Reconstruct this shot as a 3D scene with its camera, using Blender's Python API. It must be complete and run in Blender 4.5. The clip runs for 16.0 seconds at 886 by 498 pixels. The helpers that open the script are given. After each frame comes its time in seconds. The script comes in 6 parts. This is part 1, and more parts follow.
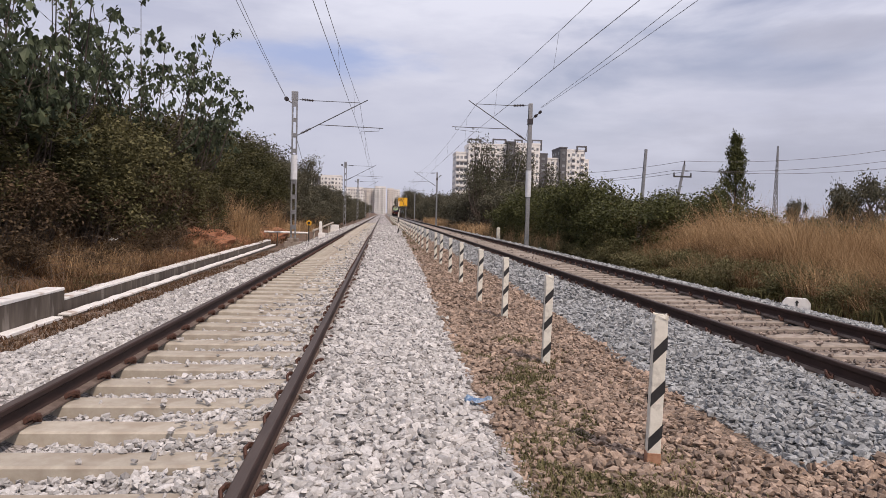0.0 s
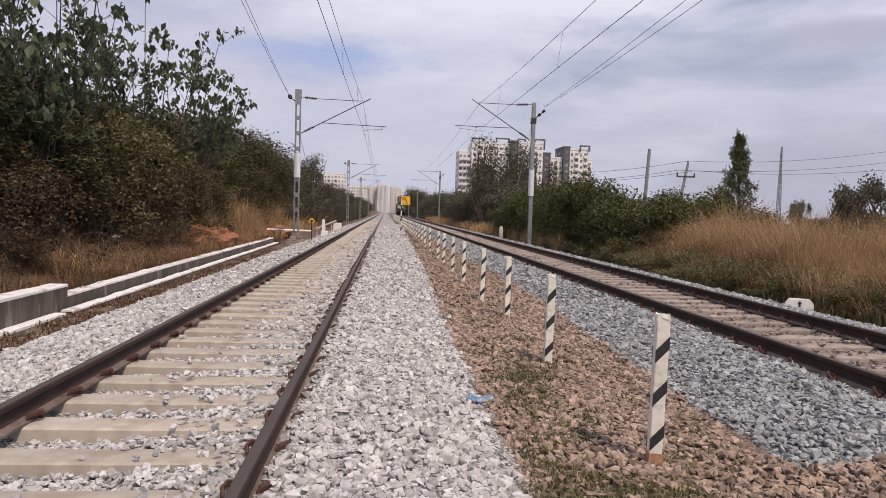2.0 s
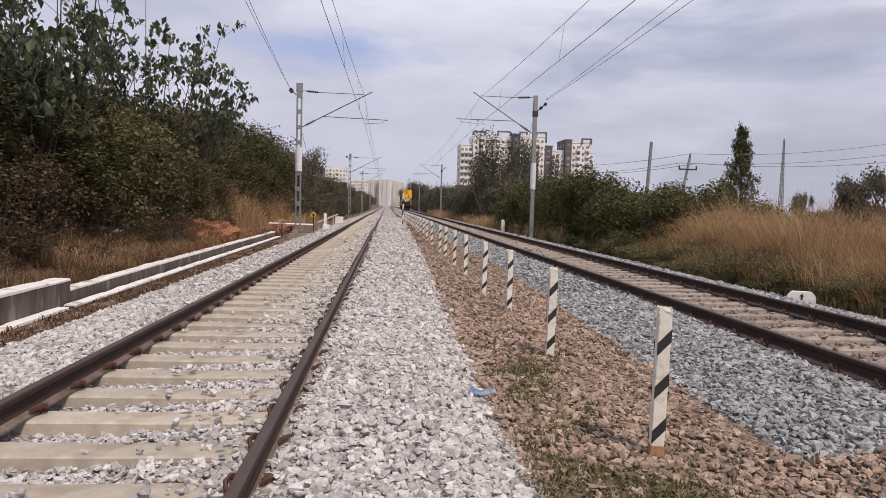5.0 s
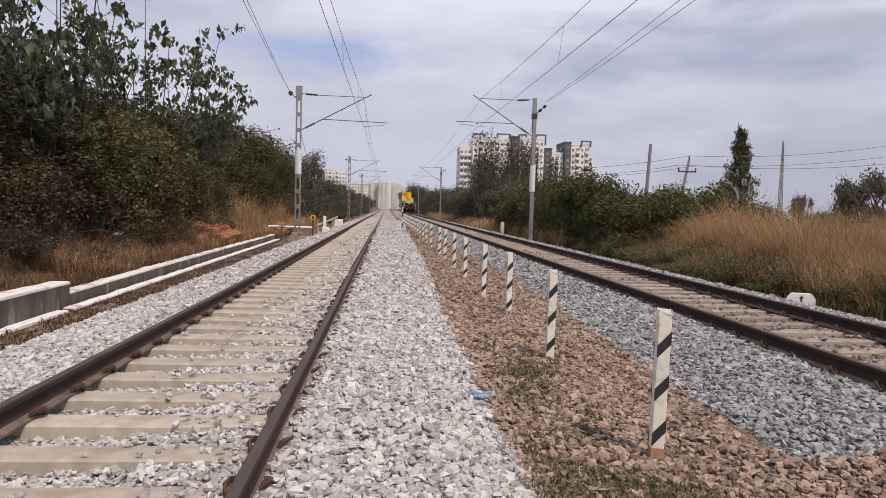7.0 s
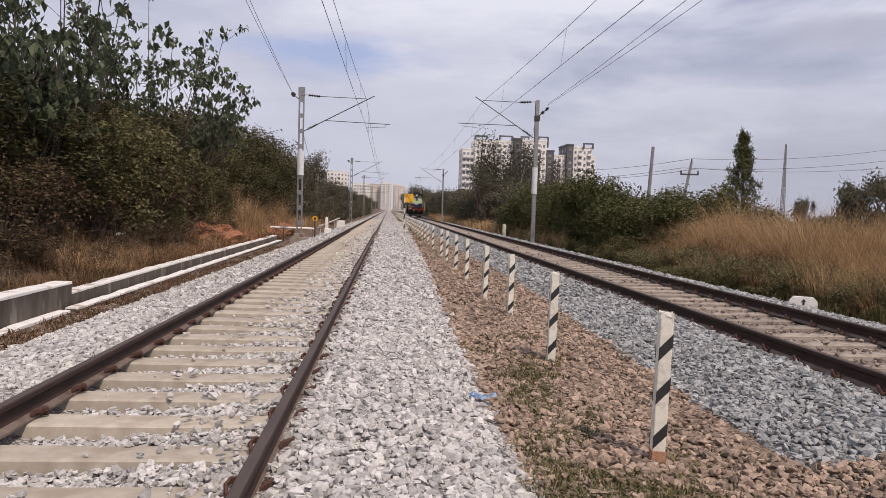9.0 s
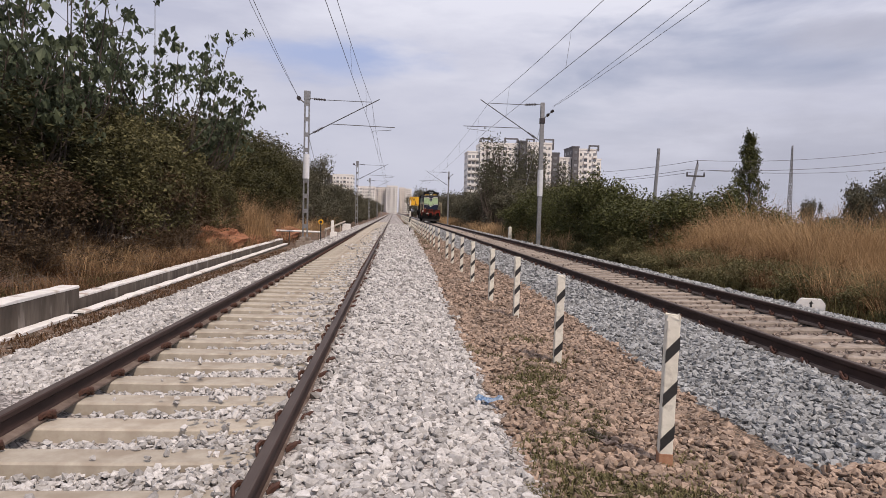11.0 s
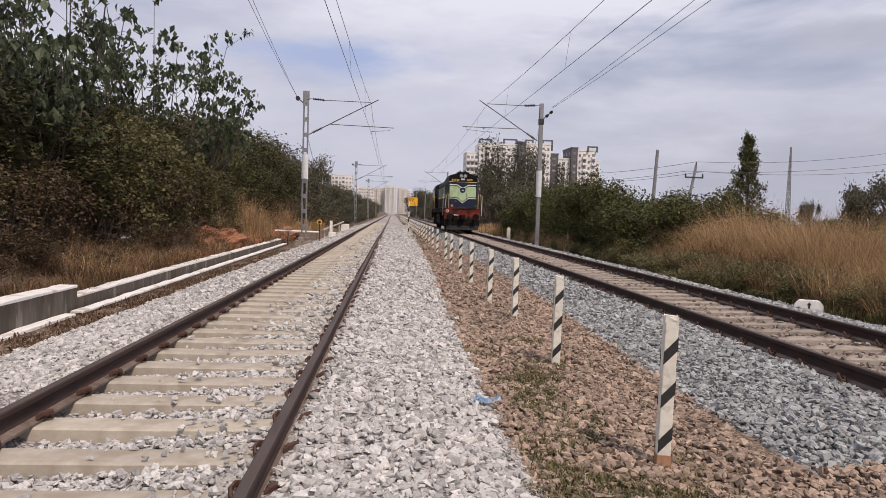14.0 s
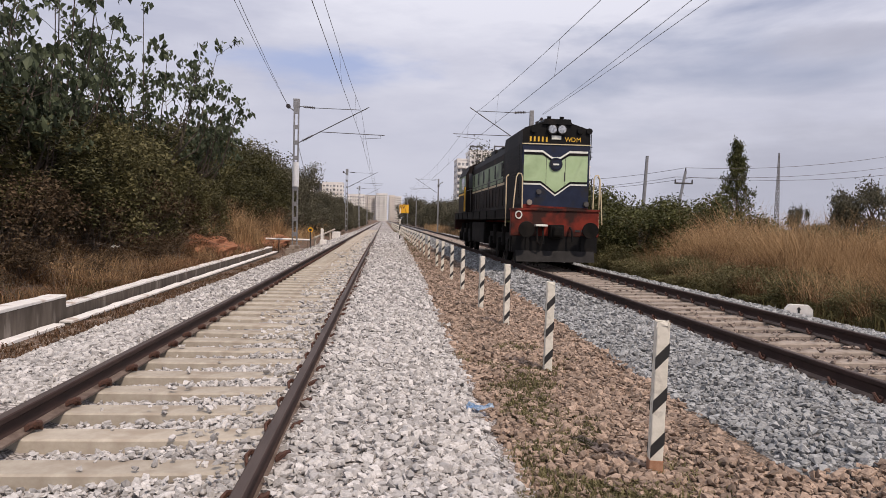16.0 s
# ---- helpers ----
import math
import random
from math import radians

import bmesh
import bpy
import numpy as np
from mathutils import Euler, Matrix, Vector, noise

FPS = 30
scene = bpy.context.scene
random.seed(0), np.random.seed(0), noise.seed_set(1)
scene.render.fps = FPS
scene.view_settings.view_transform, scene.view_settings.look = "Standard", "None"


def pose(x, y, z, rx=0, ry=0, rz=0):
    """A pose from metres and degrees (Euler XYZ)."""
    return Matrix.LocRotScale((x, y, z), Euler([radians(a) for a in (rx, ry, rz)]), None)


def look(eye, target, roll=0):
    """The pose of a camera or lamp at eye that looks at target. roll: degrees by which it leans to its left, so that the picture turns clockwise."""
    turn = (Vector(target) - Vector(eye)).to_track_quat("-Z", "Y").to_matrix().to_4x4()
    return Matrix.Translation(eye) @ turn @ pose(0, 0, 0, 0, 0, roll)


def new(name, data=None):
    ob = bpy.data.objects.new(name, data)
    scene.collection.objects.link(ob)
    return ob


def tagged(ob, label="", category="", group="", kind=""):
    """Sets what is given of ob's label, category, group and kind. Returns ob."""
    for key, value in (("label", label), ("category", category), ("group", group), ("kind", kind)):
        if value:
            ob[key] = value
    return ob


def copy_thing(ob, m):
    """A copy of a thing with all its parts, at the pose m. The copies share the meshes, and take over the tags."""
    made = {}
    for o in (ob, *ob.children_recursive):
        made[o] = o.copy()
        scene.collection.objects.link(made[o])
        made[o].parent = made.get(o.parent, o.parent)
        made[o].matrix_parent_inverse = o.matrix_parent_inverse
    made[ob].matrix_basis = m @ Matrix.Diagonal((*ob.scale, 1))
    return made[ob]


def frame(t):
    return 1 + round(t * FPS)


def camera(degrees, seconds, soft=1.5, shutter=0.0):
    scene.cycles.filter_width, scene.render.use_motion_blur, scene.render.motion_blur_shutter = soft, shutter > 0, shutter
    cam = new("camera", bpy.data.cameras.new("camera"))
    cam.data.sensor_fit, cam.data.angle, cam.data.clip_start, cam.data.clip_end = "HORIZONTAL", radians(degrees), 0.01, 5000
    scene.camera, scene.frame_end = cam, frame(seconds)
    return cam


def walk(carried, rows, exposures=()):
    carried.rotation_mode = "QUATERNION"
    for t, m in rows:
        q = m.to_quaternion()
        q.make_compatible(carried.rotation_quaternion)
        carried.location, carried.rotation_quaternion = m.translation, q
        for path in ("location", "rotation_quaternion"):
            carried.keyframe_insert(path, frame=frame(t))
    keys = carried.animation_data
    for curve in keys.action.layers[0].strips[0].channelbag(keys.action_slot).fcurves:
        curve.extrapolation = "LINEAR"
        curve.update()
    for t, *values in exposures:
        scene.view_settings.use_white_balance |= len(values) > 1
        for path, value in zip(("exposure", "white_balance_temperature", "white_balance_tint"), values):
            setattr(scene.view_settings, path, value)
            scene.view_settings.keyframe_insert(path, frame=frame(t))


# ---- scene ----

# ---- camera: hand-held, standing beside the near track; z = 0 is the rail head ----
EYE = 1.31
cam = camera(65.03, 16.0, soft=0.8)
TURNS = [
    (0, 87.138, -1.412, -4.988), (0.5, 87.301, -1.710, -5.032), (1, 87.217, -1.646, -5.075),
    (1.5, 87.109, -1.714, -5.091), (2, 87.028, -1.725, -4.759), (2.5, 86.837, -1.765, -4.318),
    (3, 87.026, -1.773, -4.020), (3.5, 86.772, -1.691, -4.042), (4, 86.479, -1.606, -4.238),
    (6.5, 86.585, -1.647, -4.849), (7, 86.695, -1.482, -4.659), (7.5, 86.816, -1.567, -4.882),
    (8, 86.464, -1.538, -4.401), (8.5, 86.693, -1.845, -4.644), (9, 86.831, -1.748, -4.493),
    (11.5, 87.144, -1.519, -4.004), (12, 87.230, -1.602, -4.010), (12.5, 87.219, -1.619, -3.910),
    (13, 87.020, -1.659, -4.066), (13.5, 87.225, -1.577, -4.105), (14, 87.101, -1.688, -4.143),
    (14.5, 87.013, -1.670, -4.125), (15, 87.148, -1.628, -4.524), (15.5, 87.338, -1.598, -4.658),
    (16, 87.698, -1.362, -4.873),
]
walk(cam, [(t, pose(0, 0, EYE, rx, ry, rz)) for t, rx, ry, rz in TURNS],
     [(0, 0.0, 6500, 15.5), (4, 0.0, 6500, 15.5), (7, 0.0, 6530, 15), (16, 0.0, 6600, 14.5)])

# ---- world and sun ----
SUN = Vector((0.30, -0.52, 0.80)).normalized()
world = bpy.data.worlds.new("world")
scene.world = world
world.use_nodes = True
wt = world.node_tree
wt.nodes.clear()


def wnode(kind, **inputs):
    n = wt.nodes.new(kind)
    for k, v in inputs.items():
        n.inputs[k.replace("_", " ")].default_value = v
    return n


sky = wt.nodes.new("ShaderNodeTexSky")
sky.sky_type = "NISHITA"
sky.sun_disc = False
sky.sun_elevation = math.asin(SUN.z)
sky.sun_rotation = math.atan2(SUN.x, SUN.y)
sky.dust_density = 3.0
coord = wt.nodes.new("ShaderNodeTexCoord")
mapping = wnode("ShaderNodeMapping")
mapping.inputs["Scale"].default_value = (1.0, 0.8, 3.6)
mapping.inputs["Location"].default_value = (0.35, 0.1, 0.0)
noise_a = wnode("ShaderNodeTexNoise", Scale=2.3, Detail=7.0, Roughness=0.52, Distortion=0.25)
ramp = wt.nodes.new("ShaderNodeValToRGB")
ramp.color_ramp.elements[0].position, ramp.color_ramp.elements[1].position = 0.27, 0.45
sky_gain = wt.nodes.new("ShaderNodeMixRGB")
sky_gain.blend_type = "MULTIPLY"
sky_gain.inputs[0].default_value = 1.0
sky_gain.inputs[2].default_value = (0.105, 0.100, 0.112, 1)
noise_b = wnode("ShaderNodeTexNoise", Scale=3.1, Detail=6.0, Roughness=0.55)
cloud_ramp = wt.nodes.new("ShaderNodeValToRGB")
cloud_ramp.color_ramp.elements[0].position, cloud_ramp.color_ramp.elements[1].position = 0.33, 0.62
cloud_ramp.color_ramp.elements[0].color = (0.525, 0.56, 0.69, 1)
cloud_ramp.color_ramp.elements[1].color = (0.81, 0.84, 0.935, 1)
clouds = wt.nodes.new("ShaderNodeMixRGB")
split = wt.nodes.new("ShaderNodeSeparateXYZ")
low = wt.nodes.new("ShaderNodeMapRange")
low.inputs["From Min"].default_value, low.inputs["From Max"].default_value = 0.02, 0.30
haze = wt.nodes.new("ShaderNodeMixRGB")
haze.inputs[1].default_value = (0.57, 0.595, 0.69, 1)
back = wnode("ShaderNodeBackground", Strength=0.96)
wout = wt.nodes.new("ShaderNodeOutputWorld")
wl = wt.links.new
wl(coord.outputs["Generated"], mapping.inputs["Vector"])
wl(mapping.outputs[0], noise_a.inputs["Vector"])
wl(mapping.outputs[0], noise_b.inputs["Vector"])
wl(noise_a.outputs["Fac"], ramp.inputs[0])
wl(noise_b.outputs["Fac"], cloud_ramp.inputs[0])
wl(sky.outputs[0], sky_gain.inputs[1])
wl(ramp.outputs[0], clouds.inputs[0])
wl(sky_gain.outputs[0], clouds.inputs[1])
wl(cloud_ramp.outputs[0], clouds.inputs[2])
wl(coord.outputs["Generated"], split.inputs[0])
wl(split.outputs[2], low.inputs["Value"])
wl(low.outputs[0], haze.inputs[0])


def cloud_bank(colour_in, way, scale, colour, amount):
    """One cloud (or gap) of uneven outline round a direction of the sky."""
    sub = wt.nodes.new("ShaderNodeVectorMath")
    sub.operation = "SUBTRACT"
    sub.inputs[1].default_value = way
    wl(coord.outputs["Generated"], sub.inputs[0])
    mul = wt.nodes.new("ShaderNodeVectorMath")
    mul.operation = "MULTIPLY"
    mul.inputs[1].default_value = scale
    wl(sub.outputs[0], mul.inputs[0])
    ln = wt.nodes.new("ShaderNodeVectorMath")
    ln.operation = "LENGTH"
    wl(mul.outputs[0], ln.inputs[0])
    nz = wnode("ShaderNodeTexNoise", Scale=9.0, Detail=6.0, Roughness=0.55)
    wl(mapping.outputs[0], nz.inputs["Vector"])
    add = wt.nodes.new("ShaderNodeMath")
    add.operation = "MULTIPLY_ADD"
    add.inputs[1].default_value = 1.6
    wl(nz.outputs["Fac"], add.inputs[0])
    wl(ln.outputs["Value"], add.inputs[2])
    mr = wt.nodes.new("ShaderNodeMapRange")
    mr.interpolation_type = "SMOOTHSTEP"
    mr.inputs["From Min"].default_value, mr.inputs["From Max"].default_value = 0.9, 2.0
    mr.inputs["To Min"].default_value, mr.inputs["To Max"].default_value = amount, 0.0
    wl(add.outputs[0], mr.inputs["Value"])
    mx = wt.nodes.new("ShaderNodeMixRGB")
    mx.inputs[2].default_value = (*colour, 1)
    wl(mr.outputs[0], mx.inputs[0])
    wl(colour_in, mx.inputs[1])
    return mx.outputs[0]


sky_colour = cloud_bank(clouds.outputs[0], (0.545, 0.806, 0.230), (9.0, 9.0, 38.0), (0.42, 0.44, 0.53), 0.75)
sky_colour = cloud_bank(sky_colour, (-0.09, 0.974, 0.208), (6.5, 6.5, 30.0), (0.34, 0.46, 0.76), 1.0)
wl(sky_colour, haze.inputs[2])
low_cloud = cloud_bank(haze.outputs[0], (0.56, 0.826, 0.055), (3.2, 3.2, 9.0), (0.40, 0.42, 0.50), 0.6)
wl(low_cloud, back.inputs[0])
wl(back.outputs[0], wout.inputs[0])

lamp = bpy.data.lights.new("sun", "SUN")
lamp.energy, lamp.angle, lamp.color = 3.1, radians(0.8), (1.0, 0.87, 0.73)
sun = new("sun", lamp)
sun.matrix_world = look(SUN * 100, (0, 0, 0))
scene.view_settings.exposure = 0.0


# ---- materials ----
def mat(name, c1, c2, scale=8.0, rough=0.8, metal=0.0, bump=0.3, dist=0.01, vary=0.0, source="Object", stain=None,
        stain_scale=1.2, stain_at=0.58, fine=None, thin=0.0, coords="Object", stretch=(1, 1, 1), spec=None):
    """Two-scale noise paint: c1-c2 grain, an optional stain with its own shape, and value variation by piece."""
    m = bpy.data.materials.new(name)
    m.use_nodes = True
    nt = m.node_tree
    b = nt.nodes["Principled BSDF"]
    L = nt.links.new
    tc = nt.nodes.new("ShaderNodeTexCoord")
    mp = nt.nodes.new("ShaderNodeMapping")
    mp.inputs["Scale"].default_value = stretch
    L(tc.outputs[coords], mp.inputs["Vector"])
    n1 = nt.nodes.new("ShaderNodeTexNoise")
    n1.inputs["Scale"].default_value, n1.inputs["Detail"].default_value, n1.inputs["Roughness"].default_value = scale, 6, 0.62
    L(mp.outputs[0], n1.inputs["Vector"])
    r = nt.nodes.new("ShaderNodeValToRGB")
    r.color_ramp.elements[0].position, r.color_ramp.elements[1].position = 0.3, 0.7
    r.color_ramp.elements[0].color, r.color_ramp.elements[1].color = (*c1, 1), (*c2, 1)
    L(n1.outputs["Fac"], r.inputs[0])
    col = r.outputs[0]
    if stain:
        n2 = nt.nodes.new("ShaderNodeTexNoise")
        n2.inputs["Scale"].default_value, n2.inputs["Detail"].default_value = stain_scale, 5
        L(mp.outputs[0], n2.inputs["Vector"])
        r2 = nt.nodes.new("ShaderNodeValToRGB")
        r2.color_ramp.elements[0].position, r2.color_ramp.elements[1].position = stain_at - 0.06, stain_at + 0.08
        L(n2.outputs["Fac"], r2.inputs[0])
        mx = nt.nodes.new("ShaderNodeMixRGB")
        mx.inputs[2].default_value = (*stain, 1)
        L(r2.outputs[0], mx.inputs[0])
        L(col, mx.inputs[1])
        col = mx.outputs[0]
    if vary:
        if source == "Object":
            info = nt.nodes.new("ShaderNodeObjectInfo").outputs["Random"]
        else:
            info = nt.nodes.new("ShaderNodeNewGeometry").outputs["Random Per Island"]
        mr = nt.nodes.new("ShaderNodeMapRange")
        mr.inputs["To Min"].default_value, mr.inputs["To Max"].default_value = 1 - vary, 1 + vary
        L(info, mr.inputs["Value"])
        hs = nt.nodes.new("ShaderNodeHueSaturation")
        L(mr.outputs[0], hs.inputs["Value"])
        L(col, hs.inputs["Color"])
        col = hs.outputs[0]
    L(col, b.inputs["Base Color"])
    b.inputs["Roughness"].default_value, b.inputs["Metallic"].default_value = rough, metal
    b.inputs["Specular IOR Level"].default_value = spec if spec is not None else (0.2 if thin else 0.5)
    if bump:
        n3 = nt.nodes.new("ShaderNodeTexNoise")
        n3.inputs["Scale"].default_value, n3.inputs["Detail"].default_value = fine or scale * 4, 5
        L(mp.outputs[0], n3.inputs["Vector"])
        bp = nt.nodes.new("ShaderNodeBump")
        bp.inputs["Strength"].default_value, bp.inputs["Distance"].default_value = bump, dist
        L(n3.outputs["Fac"], bp.inputs["Height"])
        L(bp.outputs[0], b.inputs["Normal"])
    if thin:
        tr = nt.nodes.new("ShaderNodeBsdfTranslucent")
        L(col, tr.inputs["Color"])
        ms = nt.nodes.new("ShaderNodeMixShader")
        ms.inputs[0].default_value = thin
        out = nt.nodes["Material Output"]
        L(b.outputs[0], ms.inputs[1])
        L(tr.outputs[0], ms.inputs[2])
        L(ms.outputs[0], out.inputs["Surface"])
    return m


def gravel(name, stone_a, stone_b, gap, scale):
    """Packed crushed stone: cells of their own tone with relief; joint shade painted dark."""
    m = bpy.data.materials.new(name)
    m.use_nodes = True
    nt = m.node_tree
    b = nt.nodes["Principled BSDF"]
    L = nt.links.new
    tc = nt.nodes.new("ShaderNodeTexCoord")
    v = nt.nodes.new("ShaderNodeTexVoronoi")
    v.inputs["Scale"].default_value = scale
    e = nt.nodes.new("ShaderNodeTexVoronoi")
    e.feature = "DISTANCE_TO_EDGE"
    e.inputs["Scale"].default_value = scale
    wob = nt.nodes.new("ShaderNodeTexNoise")
    wob.inputs["Scale"].default_value = scale * 0.8
    add = nt.nodes.new("ShaderNodeMixRGB")
    add.blend_type = "ADD"
    add.inputs[0].default_value = 0.05
    L(tc.outputs["Object"], wob.inputs["Vector"])
    L(tc.outputs["Object"], add.inputs[1])
    L(wob.outputs["Color"], add.inputs[2])
    L(add.outputs[0], v.inputs["Vector"])
    L(add.outputs[0], e.inputs["Vector"])
    sp = nt.nodes.new("ShaderNodeSeparateColor")
    L(v.outputs["Color"], sp.inputs[0])
    mx = nt.nodes.new("ShaderNodeMixRGB")
    mx.inputs[1].default_value, mx.inputs[2].default_value = (*stone_a, 1), (*stone_b, 1)
    L(sp.outputs[0], mx.inputs[0])
    r = nt.nodes.new("ShaderNodeValToRGB")
    r.color_ramp.elements[0].position, r.color_ramp.elements[1].position = 0.0, 0.16
    L(e.outputs["Distance"], r.inputs[0])
    m2 = nt.nodes.new("ShaderNodeMixRGB")
    m2.inputs[1].default_value = (*gap, 1)
    L(r.outputs[0], m2.inputs[0])
    L(mx.outputs[0], m2.inputs[2])
    big = nt.nodes.new("ShaderNodeTexNoise")
    big.inputs["Scale"].default_value, big.inputs["Detail"].default_value = 1.3, 4
    L(tc.outputs["Object"], big.inputs["Vector"])
    mr = nt.nodes.new("ShaderNodeMapRange")
    mr.inputs["To Min"].default_value, mr.inputs["To Max"].default_value = 0.78, 1.2
    L(big.outputs["Fac"], mr.inputs["Value"])
    hs = nt.nodes.new("ShaderNodeHueSaturation")
    L(mr.outputs[0], hs.inputs["Value"])
    L(m2.outputs[0], hs.inputs["Color"])
    L(hs.outputs[0], b.inputs["Base Color"])
    bp = nt.nodes.new("ShaderNodeBump")
    bp.inputs["Strength"].default_value, bp.inputs["Distance"].default_value = 0.9, 0.03
    L(e.outputs["Distance"], bp.inputs["Height"])
    L(bp.outputs[0], b.inputs["Normal"])
    b.inputs["Roughness"].default_value = 0.9
    return m


M_BED_NEAR = gravel("pale_ballast", (0.33, 0.30, 0.285), (0.52, 0.48, 0.46), (0.09, 0.08, 0.073), 19)
M_BED_FAR = gravel("grey_ballast", (0.19, 0.185, 0.185), (0.33, 0.32, 0.32), (0.04, 0.04, 0.04), 21)
M_BED_BROWN = gravel("brown_ballast", (0.17, 0.115, 0.08), (0.29, 0.21, 0.15), (0.04, 0.028, 0.02), 22)
M_STONE_PALE = mat("pale_granite_stone", (0.315, 0.302, 0.290), (0.53, 0.51, 0.494), 48, 0.9, vary=0.33, source="Island", bump=0.4, dist=0.004)
M_LOOSE_PALE = mat("loose_pale_granite_stone", (0.315, 0.302, 0.290), (0.53, 0.51, 0.494), 48, 0.9, vary=0.33, source="Object", bump=0.4, dist=0.004)
M_STONE_GREY = mat("grey_granite_stone", (0.18, 0.185, 0.187), (0.355, 0.36, 0.36), 48, 0.9, vary=0.38, source="Island", bump=0.4, dist=0.004)
M_LOOSE_GREY = mat("loose_grey_granite_stone", (0.18, 0.185, 0.187), (0.355, 0.36, 0.36), 48, 0.9, vary=0.38, source="Object", bump=0.4, dist=0.004)
M_STONE_BROWN = mat("brown_weathered_stone", (0.165, 0.114, 0.085), (0.37, 0.279, 0.214), 36, 0.9, vary=0.42, source="Island", bump=0.4, dist=0.004)
M_LOOSE_BROWN = mat("loose_brown_weathered_stone", (0.165, 0.114, 0.085), (0.37, 0.279, 0.214), 36, 0.9, vary=0.42, source="Object", bump=0.4, dist=0.004)
M_STONE_DUST = mat("dusty_brown_stone", (0.15, 0.115, 0.095), (0.31, 0.25, 0.21), 60, 0.9, vary=0.45, source="Island", bump=0.4, dist=0.004)
M_SLEEPER = mat("pale_concrete_sleeper", (0.33, 0.285, 0.23), (0.45, 0.405, 0.335), 9, 0.85, vary=0.08, stain=(0.30, 0.25, 0.195), stain_scale=3, bump=0.25, dist=0.004)
M_SLEEPER_OLD = mat("dusty_concrete_sleeper", (0.23, 0.19, 0.158), (0.34, 0.288, 0.243), 9, 0.88, vary=0.14, stain=(0.15, 0.115, 0.09), stain_scale=3, bump=0.25, dist=0.004)
M_RAIL = mat("rusty_rail_steel", (0.022, 0.0105, 0.0085), (0.046, 0.023, 0.018), 14, 0.85, metal=0.1, bump=0.2, dist=0.002, stretch=(1, 0.25, 1))
M_RAIL_TOP = mat("worn_rail_head", (0.048, 0.033, 0.028), (0.085, 0.062, 0.053), 10, 0.7, metal=0.15, bump=0.1, dist=0.001, stretch=(1, 0.1, 1))
M_RAIL_FOOT = mat("dusty_rail_foot", (0.075, 0.048, 0.038), (0.19, 0.145, 0.118), 9, 0.9, bump=0.2, dist=0.002)
M_CLIP = mat("rusty_clip_steel", (0.045, 0.020, 0.014), (0.11, 0.05, 0.035), 40, 0.75, metal=0.2)
M_SOIL = mat("dry_earth", (0.10, 0.058, 0.038), (0.19, 0.116, 0.077), 2.2, 0.95, stain=(0.085, 0.062, 0.040), stain_scale=1.4, stain_at=0.52, bump=0.7, dist=0.05, fine=14)
M_CLOD = mat("brown_earth_clod", (0.065, 0.046, 0.035), (0.30, 0.235, 0.185), 30, 0.95, vary=0.5, source="Island", bump=0.4, dist=0.004)
M_RED_SOIL = mat("red_earth", (0.24, 0.09, 0.04), (0.37, 0.16, 0.08), 3, 0.95, bump=0.7, dist=0.05, fine=14)
M_CONCRETE = mat("stained_concrete", (0.052, 0.040, 0.031), (0.125, 0.102, 0.083), 5, 0.9, stain=(0.25, 0.22, 0.195), stain_scale=4.5, stain_at=0.62, bump=0.3, dist=0.01, stretch=(1, 1, 0.22))
M_LIME = mat("whitewash", (0.66, 0.63, 0.60), (0.80, 0.78, 0.75), 6, 0.9, stain=(0.42, 0.33, 0.27), stain_scale=2.2, stain_at=0.62, bump=0.3, dist=0.006)
M_POST_WHITE = mat("white_post_paint", (0.56, 0.53, 0.455), (0.72, 0.685, 0.60), 16, 0.8, stain=(0.33, 0.30, 0.26), stain_scale=9, stain_at=0.64, bump=0.3, dist=0.003)
M_BLACK = mat("black_paint", (0.012, 0.012, 0.013), (0.030, 0.028, 0.028), 14, 0.6, bump=0.2, dist=0.003)
M_RUST_FOOT = mat("bare_brick_red_concrete", (0.28, 0.13, 0.07), (0.42, 0.24, 0.15), 18, 0.9)
M_GALV = mat("galvanised_steel", (0.20, 0.20, 0.205), (0.33, 0.33, 0.335), 10, 0.5, metal=0.55, bump=0.1, dist=0.002)
M_SLEEVE = mat("pale_sleeve_sheet", (0.55, 0.56, 0.58), (0.70, 0.71, 0.73), 8, 0.5, metal=0.1, bump=0.1, dist=0.002)
M_DARK_METAL = mat("dark_weathered_steel", (0.05, 0.048, 0.047), (0.10, 0.095, 0.09), 10, 0.6, metal=0.4)
M_WIRE = mat("dull_copper_wire", (0.06, 0.055, 0.055), (0.10, 0.09, 0.09), 5, 0.6, metal=0.3, bump=0)
M_INSUL = mat("brown_porcelain", (0.025, 0.018, 0.018), (0.05, 0.04, 0.04), 10, 0.3, bump=0)
M_YELLOW = mat("yellow_board_paint", (0.72, 0.36, 0.01), (0.82, 0.44, 0.02), 10, 0.6, bump=0.1, dist=0.002)
M_BARK = mat("dry_bark", (0.045, 0.034, 0.027), (0.10, 0.078, 0.062), 14, 0.95, bump=0.7, dist=0.01, stretch=(1, 1, 0.3))
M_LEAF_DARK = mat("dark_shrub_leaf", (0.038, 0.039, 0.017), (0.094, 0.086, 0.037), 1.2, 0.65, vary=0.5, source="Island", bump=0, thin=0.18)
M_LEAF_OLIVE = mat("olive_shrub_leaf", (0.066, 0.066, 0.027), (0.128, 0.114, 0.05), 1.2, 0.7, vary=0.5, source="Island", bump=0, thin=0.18)
